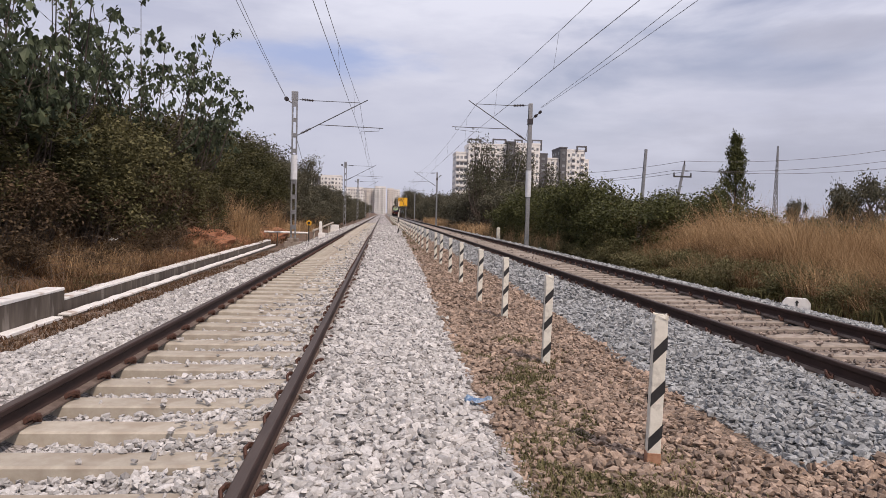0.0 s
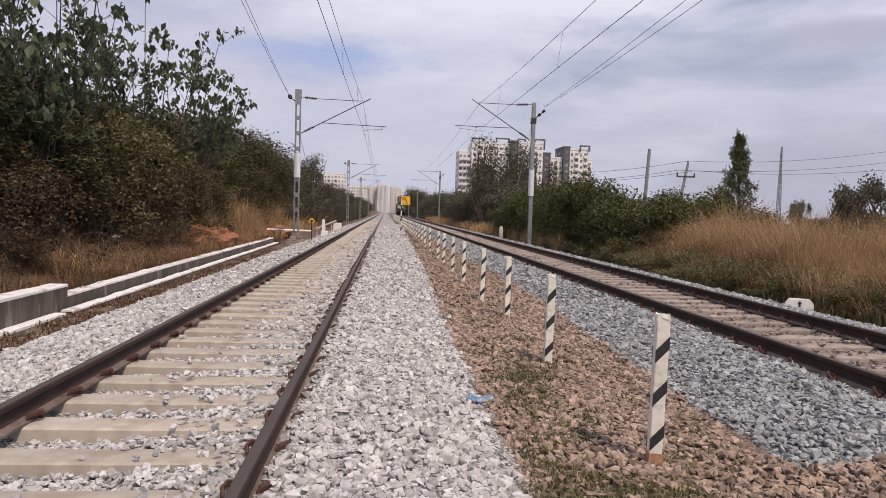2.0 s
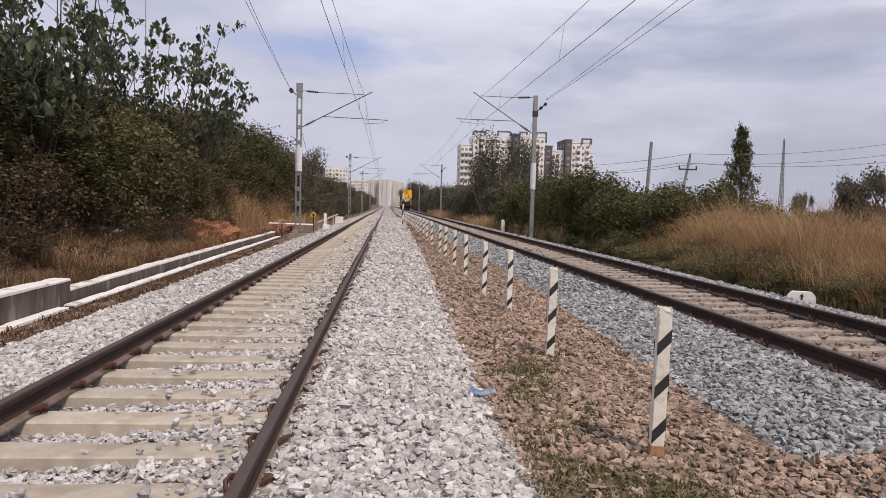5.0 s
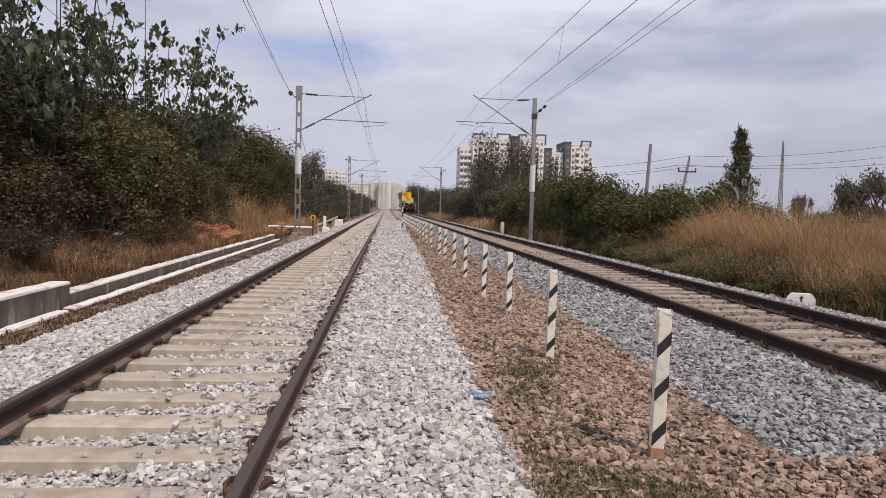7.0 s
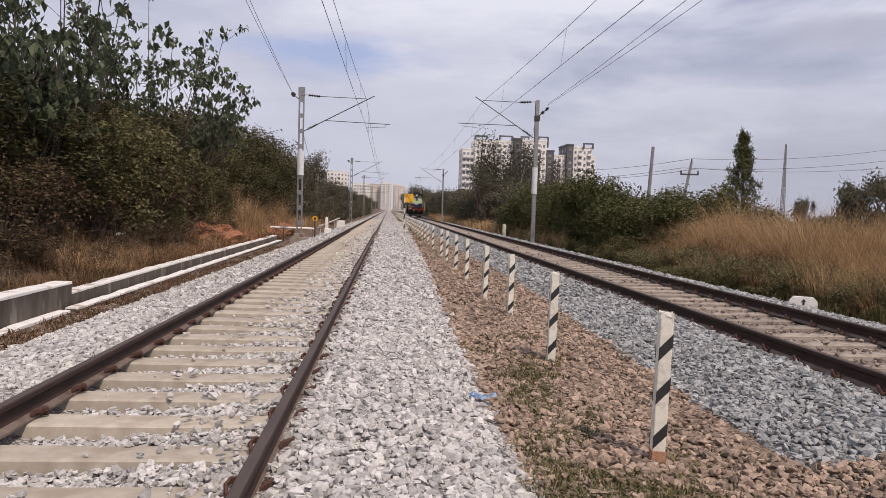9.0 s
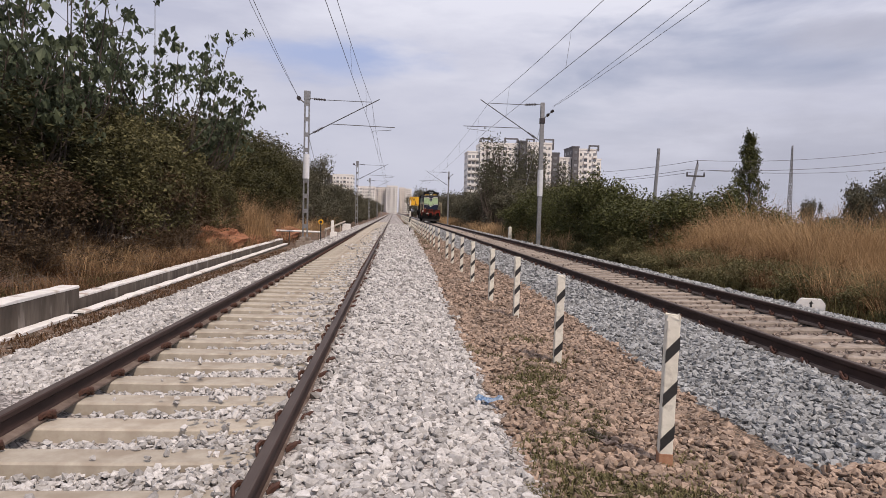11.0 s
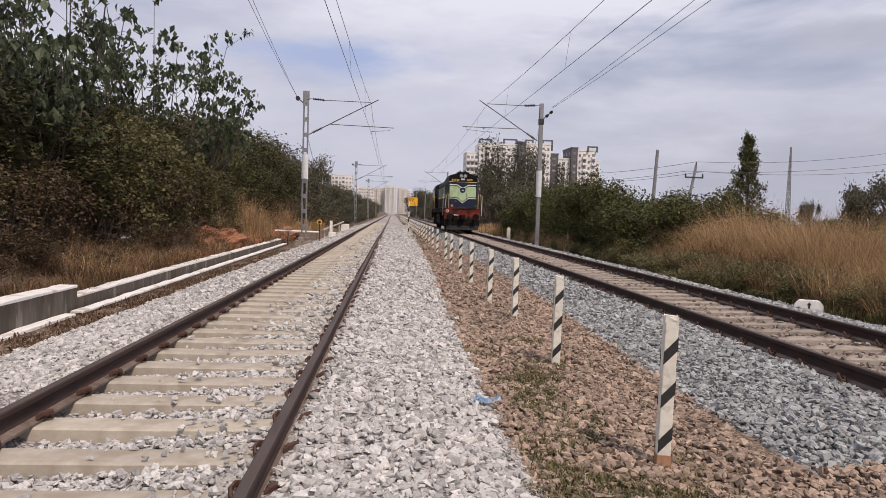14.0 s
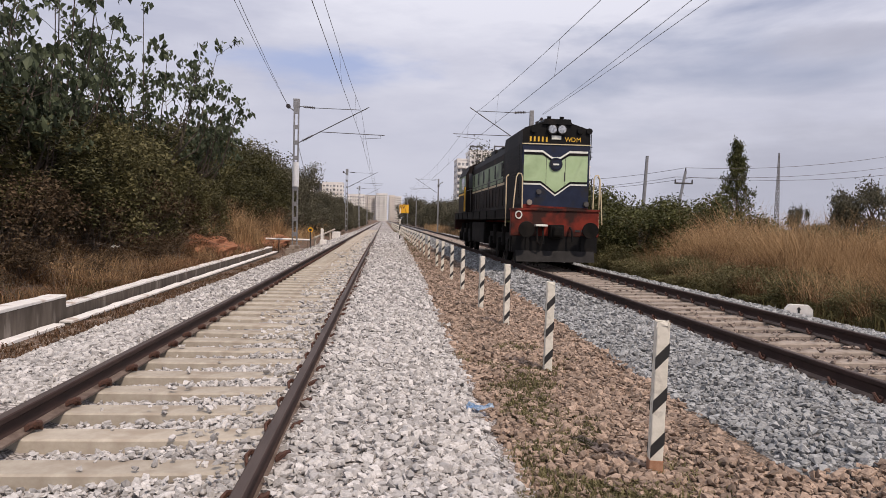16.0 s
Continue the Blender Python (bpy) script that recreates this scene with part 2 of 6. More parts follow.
# Brighter than the other bank leaves: sunlight is put into this colour.
M_LEAF_SUN = mat("sun_brightened_leaf", (0.074, 0.072, 0.030), (0.168, 0.150, 0.072), 1.2, 0.65, vary=0.5, source="Island", bump=0, thin=0.2)
M_LEAF_BIG = mat("broad_tree_leaf", (0.052, 0.068, 0.040), (0.110, 0.130, 0.076), 1.5, 0.55, vary=0.45, source="Island", bump=0, thin=0.32)
M_LEAF_FRESH = mat("green_thicket_leaf", (0.050, 0.057, 0.021), (0.112, 0.112, 0.043), 1.0, 0.6, vary=0.5, source="Island", bump=0, thin=0.2)
M_LEAF_PALE = mat("pale_feathery_leaf", (0.052, 0.053, 0.031), (0.100, 0.096, 0.060), 1.0, 0.7, vary=0.4, source="Island", bump=0, thin=0.2)
# Haze over far trees is put into the leaf colour: paler and greyer.
M_LEAF_FAR = mat("haze_greyed_leaf", (0.069, 0.067, 0.045), (0.136, 0.125, 0.086), 0.5, 0.8, vary=0.28, source="Island", bump=0, thin=0.1)
M_STRAW = mat("dry_grass_straw", (0.265, 0.168, 0.084), (0.49, 0.335, 0.188), 0.9, 0.85, vary=0.38, source="Island", bump=0, thin=0.25)
M_STRAW_BROWN = mat("brown_dead_grass", (0.072, 0.04, 0.022), (0.155, 0.092, 0.052), 0.9, 0.9, vary=0.45, source="Island", bump=0, thin=0.2)
M_STRAW_MID = mat("faded_brown_stalk", (0.125, 0.07, 0.036), (0.245, 0.148, 0.08), 0.9, 0.9, vary=0.45, source="Island", bump=0, thin=0.2)
M_GRASS_GREEN = mat("green_grass_blade", (0.06, 0.056, 0.022), (0.135, 0.115, 0.05), 1.0, 0.8, vary=0.4, source="Island", bump=0, thin=0.25)
M_WEED = mat("olive_weed_leaf", (0.10, 0.092, 0.042), (0.20, 0.175, 0.09), 1.0, 0.8, vary=0.4, source="Island", bump=0, thin=0.25)
M_LEAF_DRY = mat("dry_brown_leaf", (0.055, 0.038, 0.023), (0.122, 0.084, 0.050), 1.2, 0.85, vary=0.5, source="Island", bump=0, thin=0.15)
M_TWIG = mat("grey_dry_twig", (0.10, 0.075, 0.055), (0.20, 0.155, 0.12), 6, 0.95, vary=0.35, source="Island", bump=0)
M_WALL_WHITE = mat("white_facade_paint", (0.68, 0.66, 0.63), (0.80, 0.78, 0.75), 0.15, 0.85, stain=(0.56, 0.53, 0.49), stain_scale=0.08, bump=0.1)
M_WALL_CREAM = mat("cream_facade_paint", (0.64, 0.59, 0.53), (0.74, 0.69, 0.63), 0.15, 0.85, stain=(0.46, 0.40, 0.34), stain_scale=0.05, bump=0.1)
M_WALL_GREY = mat("grey_facade_paint", (0.085, 0.083, 0.092), (0.13, 0.125, 0.132), 0.2, 0.85, bump=0.1)
M_WINDOW = mat("dark_window_glass", (0.075, 0.08, 0.09), (0.15, 0.16, 0.175), 0.4, 0.2, vary=0.5, bump=0)
# Panes of the far flats: distance haze mixed in as a paler tone.
M_WINDOW_FAR = mat("haze_paled_window_glass", (0.13, 0.135, 0.145), (0.27, 0.28, 0.29), 0.4, 0.3, vary=0.5, bump=0)
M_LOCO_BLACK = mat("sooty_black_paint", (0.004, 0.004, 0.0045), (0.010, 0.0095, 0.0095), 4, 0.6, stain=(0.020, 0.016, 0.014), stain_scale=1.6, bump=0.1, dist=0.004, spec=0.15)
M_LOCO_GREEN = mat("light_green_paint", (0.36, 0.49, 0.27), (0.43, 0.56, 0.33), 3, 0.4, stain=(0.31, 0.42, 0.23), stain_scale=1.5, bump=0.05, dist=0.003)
M_LOCO_BLUE = mat("dark_blue_paint", (0.007, 0.012, 0.032), (0.014, 0.022, 0.050), 3, 0.5, stain=(0.016, 0.016, 0.020), stain_scale=2.2, stain_at=0.56, spec=0.3, bump=0.05, dist=0.003)
M_LOCO_WHITE = mat("white_line_paint", (0.68, 0.70, 0.64), (0.78, 0.79, 0.74), 6, 0.5, bump=0.05)
M_LOCO_RED = mat("dusty_red_paint", (0.14, 0.018, 0.012), (0.23, 0.036, 0.021), 3, 0.6, stain=(0.035, 0.016, 0.013), stain_scale=1.3, stain_at=0.48, bump=0.1, dist=0.004, spec=0.15)
M_LOCO_GREY = mat("grimy_underframe", (0.004, 0.0036, 0.0033), (0.010, 0.009, 0.008), 5, 0.85, stain=(0.016, 0.013, 0.011), stain_scale=2, bump=0.3, dist=0.01, spec=0.15)
M_LOCO_GUARD = mat("dusty_grey_guard", (0.013, 0.0125, 0.0125), (0.03, 0.028, 0.028), 4, 0.7, bump=0.2, dist=0.005, spec=0.15)
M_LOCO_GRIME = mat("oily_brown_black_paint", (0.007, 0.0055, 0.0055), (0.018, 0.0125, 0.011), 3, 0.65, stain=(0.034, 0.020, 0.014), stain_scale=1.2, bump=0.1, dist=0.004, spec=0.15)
# Side green: soot stains, and a base colour darkened for the shaded flank.
M_LOCO_GREEN_SIDE = mat("sooty_shaded_green_paint", (0.13, 0.18, 0.10), (0.26, 0.34, 0.20), 1.4, 0.5, stain=(0.030, 0.030, 0.026), stain_scale=1.1, stain_at=0.55, bump=0.05, dist=0.003)
M_LOCO_YELLOW = mat("yellow_lettering", (0.66, 0.38, 0.02), (0.76, 0.46, 0.04), 8, 0.5, bump=0)
M_HANDRAIL = mat("cream_handrail_paint", (0.50, 0.40, 0.24), (0.64, 0.54, 0.36), 10, 0.5, bump=0)
M_CHROME = mat("lamp_reflector", (0.16, 0.165, 0.17), (0.75, 0.77, 0.80), 14, 0.2, metal=0.6, bump=0)
M_BLUE_PLASTIC = mat("blue_white_plastic", (0.10, 0.24, 0.48), (0.55, 0.66, 0.75), 14, 0.35, bump=0.3)
M_PALE_PLASTIC = mat("pale_paper_litter", (0.6, 0.58, 0.54), (0.75, 0.72, 0.68), 14, 0.6, bump=0.3)


# ---- mesh helpers ----
def link(name, verts, faces, material, parent=None, label="", smooth=False):
    me = bpy.data.meshes.new(name)
    me.from_pydata([tuple(v) for v in verts], [], [tuple(f) for f in faces])
    me.materials.append(material)
    if smooth:
        me.shade_smooth()
    ob = new(name, me)
    if parent is not None:
        ob.parent = parent
    if label:
        ob["label"] = label
    return ob


def bulk(name, verts, faces, material, parent=None):
    """A large mesh from arrays; faces are all of one size."""
    me = bpy.data.meshes.new(name)
    verts, faces = np.asarray(verts, dtype=np.float32), np.asarray(faces, dtype=np.int32)
    k = faces.shape[1]
    me.vertices.add(len(verts))
    me.vertices.foreach_set("co", verts.ravel())
    me.loops.add(faces.size)
    me.loops.foreach_set("vertex_index", faces.ravel())
    me.polygons.add(len(faces))
    me.polygons.foreach_set("loop_start", np.arange(0, faces.size, k, dtype=np.int32))
    me.polygons.foreach_set("loop_total", np.full(len(faces), k, dtype=np.int32))
    me.update(calc_edges=True)
    me.shade_flat()
    me.materials.append(material)
    ob = new(name, me)
    if parent is not None:
        ob.parent = parent
    return ob


def part(name, bm, material, parent=None, label="", smooth=False):
    me = bpy.data.meshes.new(name)
    bm.to_mesh(me)
    bm.free()
    me.materials.append(material)
    if smooth:
        me.shade_smooth()
    ob = new(name, me)
    if parent is not None:
        ob.parent = parent
    if label:
        ob["label"] = label
    return ob


def box(bm, x0, x1, y0, y1, z0, z1, bevel=0.0, m=None):
    r = bmesh.ops.create_cube(bm, size=1.0)
    for v in r["verts"]:
        v.co = Vector(((x0 + x1) / 2 + v.co.x * (x1 - x0), (y0 + y1) / 2 + v.co.y * (y1 - y0), (z0 + z1) / 2 + v.co.z * (z1 - z0)))
    vs = r["verts"]
    if bevel:
        es = list({e for v in vs for e in v.link_edges})
        vs = bmesh.ops.bevel(bm, geom=es, offset=bevel, segments=2, affect="EDGES", profile=0.6)["verts"]
    if m is not None:
        bmesh.ops.transform(bm, matrix=m, verts=list(set(vs)))
    return vs


def rod(bm, a, b, r0, r1=None, seg=8):
    a, b = Vector(a), Vector(b)
    d = b - a
    m = Matrix.Translation((a + b) / 2) @ d.to_track_quat("Z", "Y").to_matrix().to_4x4()
    return bmesh.ops.create_cone(bm, cap_ends=True, segments=seg, radius1=r0, radius2=r0 if r1 is None else r1, depth=d.length, matrix=m)["verts"]


def tube(bm, pts, r, seg=8):
    """One connected bent tube through the points."""
    pts = [Vector(q) for q in pts]
    rings, side = [], None
    for i, q in enumerate(pts):
        d = (pts[min(i + 1, len(pts) - 1)] - pts[max(i - 1, 0)]).normalized()
        side = d.orthogonal() if side is None else side - d * side.dot(d)
        side.normalize()
        other = d.cross(side)
        rings.append([bm.verts.new(q + (side * math.cos(a) + other * math.sin(a)) * r) for a in [math.tau * k / seg for k in range(seg)]])
    for a, b in zip(rings, rings[1:]):
        for k in range(seg):
            bm.faces.new((a[k], a[(k + 1) % seg], b[(k + 1) % seg], b[k]))
    bm.faces.new(rings[0][::-1])
    bm.faces.new(rings[-1])


def thing(name, label, category, group="", kind="", at=None):
    e = new(name)
    e.empty_display_size = 0.2
    if at is not None:
        e.matrix_world = at
    return tagged(e, label, category, group, kind)


def prism(bm, outline, y0, y1):
    """Extrude an (x, z) outline from y0 to y1."""
    lo = [bm.verts.new((x, y0, z)) for x, z in outline]
    hi = [bm.verts.new((x, y1, z)) for x, z in outline]
    n = len(outline)
    bm.faces.new(lo[::-1])
    bm.faces.new(hi)
    for i in range(n):
        bm.faces.new((lo[i], lo[(i + 1) % n], hi[(i + 1) % n], hi[i]))
    bmesh.ops.recalc_face_normals(bm, faces=bm.faces[:])


def wobble(x, y, s=1.0, seed=0.0):
    return noise.noise(Vector((x * s + seed, y * s, seed * 1.7)))


def text_mesh(s, size, m, name, parent):
    cu = bpy.data.curves.new(name, "FONT")
    cu.body, cu.size, cu.extrude, cu.align_x, cu.align_y = s, size, 0.004, "CENTER", "CENTER"
    tmp = new(name + "_tmp", cu)
    me = bpy.data.meshes.new_from_object(tmp.evaluated_get(bpy.context.evaluated_depsgraph_get()))
    bpy.data.objects.remove(tmp)
    me.materials.clear()
    me.materials.append(m)
    ob = new(name, me)
    ob.parent = parent
    return ob


# ---- ground and ballast ----
TRACK_L, TRACK_R, GAUGE = -1.535, 5.255, 0.8715


def ground_z(x, y):
    z = -0.66
    if -5.6 < x < -4.0:
        z = -0.555
    if x < -6.0:
        k = min(1, (-6.0 - x) / 4.0)
        z = -0.42 + 1.25 * k * k * (3 - 2 * k) + 0.18 * wobble(x, y, 0.5, 3)
        if x < -14:
            z -= min(1.0, (-14 - x) / 20)
    elif x < -5.5:
        z = -0.66 + 0.24 * (-5.5 - x) / 0.5
    elif x > 9.5:
        z = -0.62 + 0.10 * wobble(x, y, 0.4, 7)
    return z


def strip(name, xs, ys, height, material, label, kind="structure"):
    verts = [(x, y, height(x, y)) for y in ys for x in xs]
    n = len(xs)
    faces = [(j * n + i, j * n + i + 1, (j + 1) * n + i + 1, (j + 1) * n + i) for j in range(len(ys) - 1) for i in range(n - 1)]
    ob = link(name, verts, faces, material, smooth=True)
    return tagged(ob, label, "ground", kind=kind)


gx = [-1800, -700, -250, -100, -50, -30, -20, -16, -14] + [-12 + 0.5 * i for i in range(13)] + [-5.59, -5.2, -4.9, -4.5, -4, 0, 4, 9, 9.5] + [10 + i for i in range(12)] + [26, 34, 60, 120, 300, 800, 1800]
gy = [-400, -100, -30, -10, 0] + [3 + i for i in range(60)] + [66, 72, 80, 90, 105, 125, 150, 200, 300, 500, 900, 1800, 3500]
strip("ground", gx, gy, ground_z, M_SOIL, "dry brown earth with sparse weeds")


def interp(table):
    px, pz = [p[0] for p in table], [p[1] for p in table]
    return lambda x: float(np.interp(x, px, pz))


PROFILE_L = interp([(-4.9, -0.72), (-4.62, -0.56), (-3.5, -0.26), (-2.9, -0.17), (-2.5, -0.20), (-2.3, -0.29), (-1.7, -0.27), (-0.85, -0.205), (-0.60, -0.135), (-0.25, -0.135), (0.3, -0.19), (0.8, -0.31), (1.4, -0.42)])
PROFILE_M = interp([(0.6, -0.42), (0.85, -0.35), (1.6, -0.33), (3.2, -0.34), (4.0, -0.5)])
PROFILE_R = interp([(2.3, -0.42), (2.8, -0.34), (3.5, -0.22), (3.95, -0.165), (4.3, -0.195), (4.6, -0.25), (5.9, -0.25), (6.2, -0.18), (6.9, -0.175), (7.6, -0.28), (8.5, -0.52), (9.2, -0.72)])


def edge_l(y):
    return float(np.interp(y, [0, 10, 20, 65, 400], [0.82, 0.88, 1.13, 1.75, 2.0]))


def edge_r(y):
    return float(np.interp(y, [0, 4.12, 4.32, 4.55, 6.2, 10.5, 17, 30, 400], [4.1, 4.1, 2.9, 2.55, 2.75, 2.90, 3.12, 2.95, 2.9]))


bed_y = [-60, -30, -12] + [-4 + 0.35 * i for i in range(70)] + [21 + 1.2 * i for i in range(40)] + [72 + 6 * i for i in range(40)] + [320, 360, 420, 520, 700]
strip("earth_verge", [-5.05, -4.9, -4.75, -4.6, -4.45], bed_y,
      lambda x, y: PROFILE_L(x) + 0.03 * wobble(x, y, 2.5) - (0.012 if x < -4.5 else 0.03), M_SOIL, "strip of brown earth between the drain and the ballast")
BED_NEAR = strip("ballast_bed_near", [-4.47 + 0.1765 * i for i in range(34)], bed_y,
      lambda x, y: PROFILE_L(min(x, x - (edge_l(y) - 0.85) * max(0, x) / 1.4)) + 0.025 * wobble(x, y, 2.5), M_BED_NEAR, "pale grey crushed granite ballast under the track")
BED_MIDDLE = strip("ballast_bed_middle", [0.6 + 0.17 * i for i in range(21)], bed_y,
      lambda x, y: PROFILE_M(x) + 0.035 * wobble(x, y, 1.6, 5) - 0.25 * max(0, edge_l(y) - 0.25 - x) - 0.2 * max(0, x - edge_r(max(y, 4.6)) - 0.2), M_BED_BROWN, "brown weathered stones between the two tracks")
BED_FAR = strip("ballast_bed_far", [2.3 + 0.18 * i for i in range(40)], bed_y,
      lambda x, y: PROFILE_R(x - (edge_r(max(y, 4.6)) - 2.6) * max(0, 4.0 - x) / 1.7) + 0.025 * wobble(x, y, 2.5, 2), M_BED_FAR, "grey crushed granite ballast under the track")

rng = np.random.default_rng(5)

def chip_forms(count, points):
    """Crushed-stone forms: convex chips with flat, sharp-edged faces, longer than high."""
    forms = []
    for _ in range(count):
        bm = bmesh.new()
        long, high = rng.uniform(1.0, 1.5), rng.uniform(0.55, 0.9)
        for q in rng.normal(size=(points, 3)):
            q = q / np.max(np.abs(q)) * rng.uniform(0.72, 1.0)
            bm.verts.new((q[0] * 0.5 * long, q[1] * 0.5, q[2] * 0.5 * high))
        bmesh.ops.convex_hull(bm, input=bm.verts[:])
        bmesh.ops.delete(bm, geom=[v for v in bm.verts if not v.link_faces], context="VERTS")
        bmesh.ops.triangulate(bm, faces=bm.faces[:])
        bmesh.ops.recalc_face_normals(bm, faces=bm.faces[:])
        bm.verts.index_update()
        forms.append((np.array([v.co[:] for v in bm.verts]), np.array([[v.index for v in f.verts] for f in bm.faces])))
        bm.free()
    return forms


CHIPS, LUMPS = chip_forms(26, 12), chip_forms(10, 8)


def lying_turns(n):
    """Any turn about the upright, then a tilt: most stones lie on a flat side."""
    a, b = rng.uniform(0, math.tau, n), rng.uniform(0, math.tau, n)
    k = np.abs(rng.normal(0, 0.42, n))
    ux, uy = np.cos(b), np.sin(b)
    c, d = np.cos(k), np.sin(k)
    tilt = np.stack([np.stack([c + ux * ux * (1 - c), ux * uy * (1 - c), uy * d], -1),
                     np.stack([ux * uy * (1 - c), c + uy * uy * (1 - c), -ux * d], -1),
                     np.stack([-uy * d, ux * d, c], -1)], 1)
    z, o = np.zeros(n), np.ones(n)
    spin = np.stack([np.stack([np.cos(a), -np.sin(a), z], -1), np.stack([np.sin(a), np.cos(a), z], -1), np.stack([z, z, o], -1)], 1)
    return tilt @ spin


def loose_stones(bed, places, sizes, material):
    """Single stones as parts of a ballast bed; alike forms share their mesh."""
    meshes = []
    for form, faces in CHIPS:
        me = bpy.data.meshes.new("stone")
        me.from_pydata(form.tolist(), [], faces.tolist())
        me.materials.append(material)
        meshes.append(me)
    turns = lying_turns(len(places))
    for i, (q, size) in enumerate(zip(places, sizes)):
        ob = new("stone", meshes[i % len(meshes)])
        ob.parent = bed
        sx, sy, sz = rng.uniform(0.75, 1.2, 3) * size
        ob.matrix_basis = Matrix.Translation(q.tolist()) @ Matrix(turns[i].tolist()).to_4x4() @ Matrix.Diagonal((sx, sy, sz, 1))


def stones(name, places, sizes, material, label, bed=None, loose=None):
    """Crushed stones, one joined mesh: many-sided chips near the track's start, plainer ones along it."""
    places, sizes = np.asarray(places), np.asarray(sizes)
    if bed is not None:
        order = np.argsort(places[:, 1])
        loose_stones(bed, places[order[:300]], sizes[order[:300]], loose)
        places, sizes = places[order[300:]], sizes[order[300:]]
    near = places[:, 1] < 12
    kind = rng.integers(0, 10000, len(places))
    vs, fs, base = [], [], 0
    for forms, pick in ((CHIPS, near), (LUMPS, ~near)):
        for i, (form, faces) in enumerate(forms):
            own = pick & (kind % len(forms) == i)
            n, k = int(own.sum()), len(form)
            if not n:
                continue
            shape = form[None] * rng.uniform(0.75, 1.2, (n, 1, 3))
            vs.append((np.einsum("nij,nkj->nki", lying_turns(n), shape) * sizes[own][:, None, None] + places[own][:, None, :]).reshape(-1, 3))
            fs.append((faces[None] + k * np.arange(n)[:, None, None]).reshape(-1, 3) + base)
            base += n * k
    return tagged(bulk(name, np.concatenate(vs), np.concatenate(fs), material), label, "gravel", kind="stuff")


BANDS = [(2.6, 7, 980, 0.0495), (7, 12, 640, 0.057), (12, 20, 300, 0.076), (20, 36, 120, 0.098), (36, 85, 38, 0.12)]


def scatter(x_lo, x_hi, height, keep=None, first=2.6, thin=1.0):
    pts, sz = [], []
    for y0, y1, density, size in BANDS:
        y0 = max(y0, first)
        if y0 >= y1:
            continue
        lo, hi = min(x_lo(y0), x_lo(y1)), max(x_hi(y0), x_hi(y1))
        n = int((y1 - y0) * (hi - lo) * density * thin)
        for x, y, s in zip(rng.uniform(lo, hi, n), rng.uniform(y0, y1, n), np.clip(rng.lognormal(0, 0.33, n), 0.45, 1.7)):
            if not x_lo(y) + rng.normal(0, 0.05) < x < x_hi(y) + rng.normal(0, 0.05) or (keep and not keep(x, y)):
                continue
            pts.append((x, y, height(x, y) + rng.uniform(-0.014, 0.030)))
            sz.append(size * s)
    return pts, sz


PITCH, FIRST = 0.621, 4.81


def off_sleeper(y, pitch, first):
    return abs((y - first + pitch / 2) % pitch - pitch / 2)


def bare_left(x, y):
    """Stones lie in the cribs, and drift over the sleepers towards the inner rail."""
    d = off_sleeper(y, PITCH, FIRST)
    cover = 0.006 + 0.46 * max(0, min(1, (x + 1.9) / 1.1)) * max(0, 0.35 + 1.3 * wobble(x, y, 1.3, 9))
    if x < -2.1:
        cover = 0.004
    return d > 0.145 or rng.random() < cover


def bare_right(x, y):
    return off_sleeper(y, PITCH, 5.02) > 0.15 or rng.random() < 0.05


flat = lambda p: (lambda x, y: p(x) + 0.02 * wobble(x, y, 2.5))
p, s = scatter(lambda y: -4.44, lambda y: TRACK_L - GAUGE - 0.085, flat(PROFILE_L), first=5.5)
stones("ballast_stones", p, s, M_STONE_PALE, "pale grey crushed granite stones on the shoulder")
p, s = scatter(lambda y: TRACK_L - GAUGE + 0.10, lambda y: TRACK_L + GAUGE - 0.09, lambda x, y: PROFILE_L(x) + 0.012 if off_sleeper(y, PITCH, FIRST) > 0.14 else -0.165, bare_left, thin=0.95)
stones("ballast_stones", p, np.array(s) * 0.86, M_STONE_PALE, "pale crushed stones lying between the sleepers")
p, s = scatter(lambda y: TRACK_L + GAUGE + 0.085, edge_l, lambda x, y: PROFILE_L(min(x, x - (edge_l(y) - 0.85) * max(0, x) / 1.4)) + 0.025 * wobble(x, y, 2.5))
stones("ballast_stones", p, s, M_STONE_PALE, "pale grey crushed granite stones beside the rail", BED_NEAR, M_LOOSE_PALE)
p, s = scatter(edge_l, edge_r, lambda x, y: max(PROFILE_M(x) + 0.035 * wobble(x, y, 1.6, 5), PROFILE_R(x - (edge_r(max(y, 4.6)) - 2.6) * max(0, 4.0 - x) / 1.7) + 0.012 if x > 2.4 else -1), first=3.0)
stones("weathered_stones", p, np.array(s) * 0.95, M_STONE_BROWN, "brown weathered stones between the tracks", BED_MIDDLE, M_LOOSE_BROWN)
p, s = scatter(edge_r, lambda y: TRACK_R - GAUGE - 0.085, lambda x, y: PROFILE_R(x - (edge_r(max(y, 4.6)) - 2.6) * max(0, 4.0 - x) / 1.7) + 0.025 * wobble(x, y, 2.5, 2), first=3.2)
stones("ballast_stones", p, s, M_STONE_GREY, "blue-grey crushed granite stones beside the rail", BED_FAR, M_LOOSE_GREY)
p, s = scatter(lambda y: TRACK_R - GAUGE + 0.1, lambda y: TRACK_R + GAUGE - 0.1, lambda x, y: PROFILE_R(x) if off_sleeper(y, PITCH, 5.02) > 0.15 else -0.17, bare_right, first=6)
stones("ballast_stones", p, np.array(s) * 0.8, M_STONE_DUST, "dusty stones lying between the sleepers")
p, s = scatter(lambda y: TRACK_R + GAUGE + 0.085, lambda y: 8.5, flat(PROFILE_R), first=8)
stones("ballast_stones", p, s, M_STONE_GREY, "grey crushed granite stones on the shoulder")

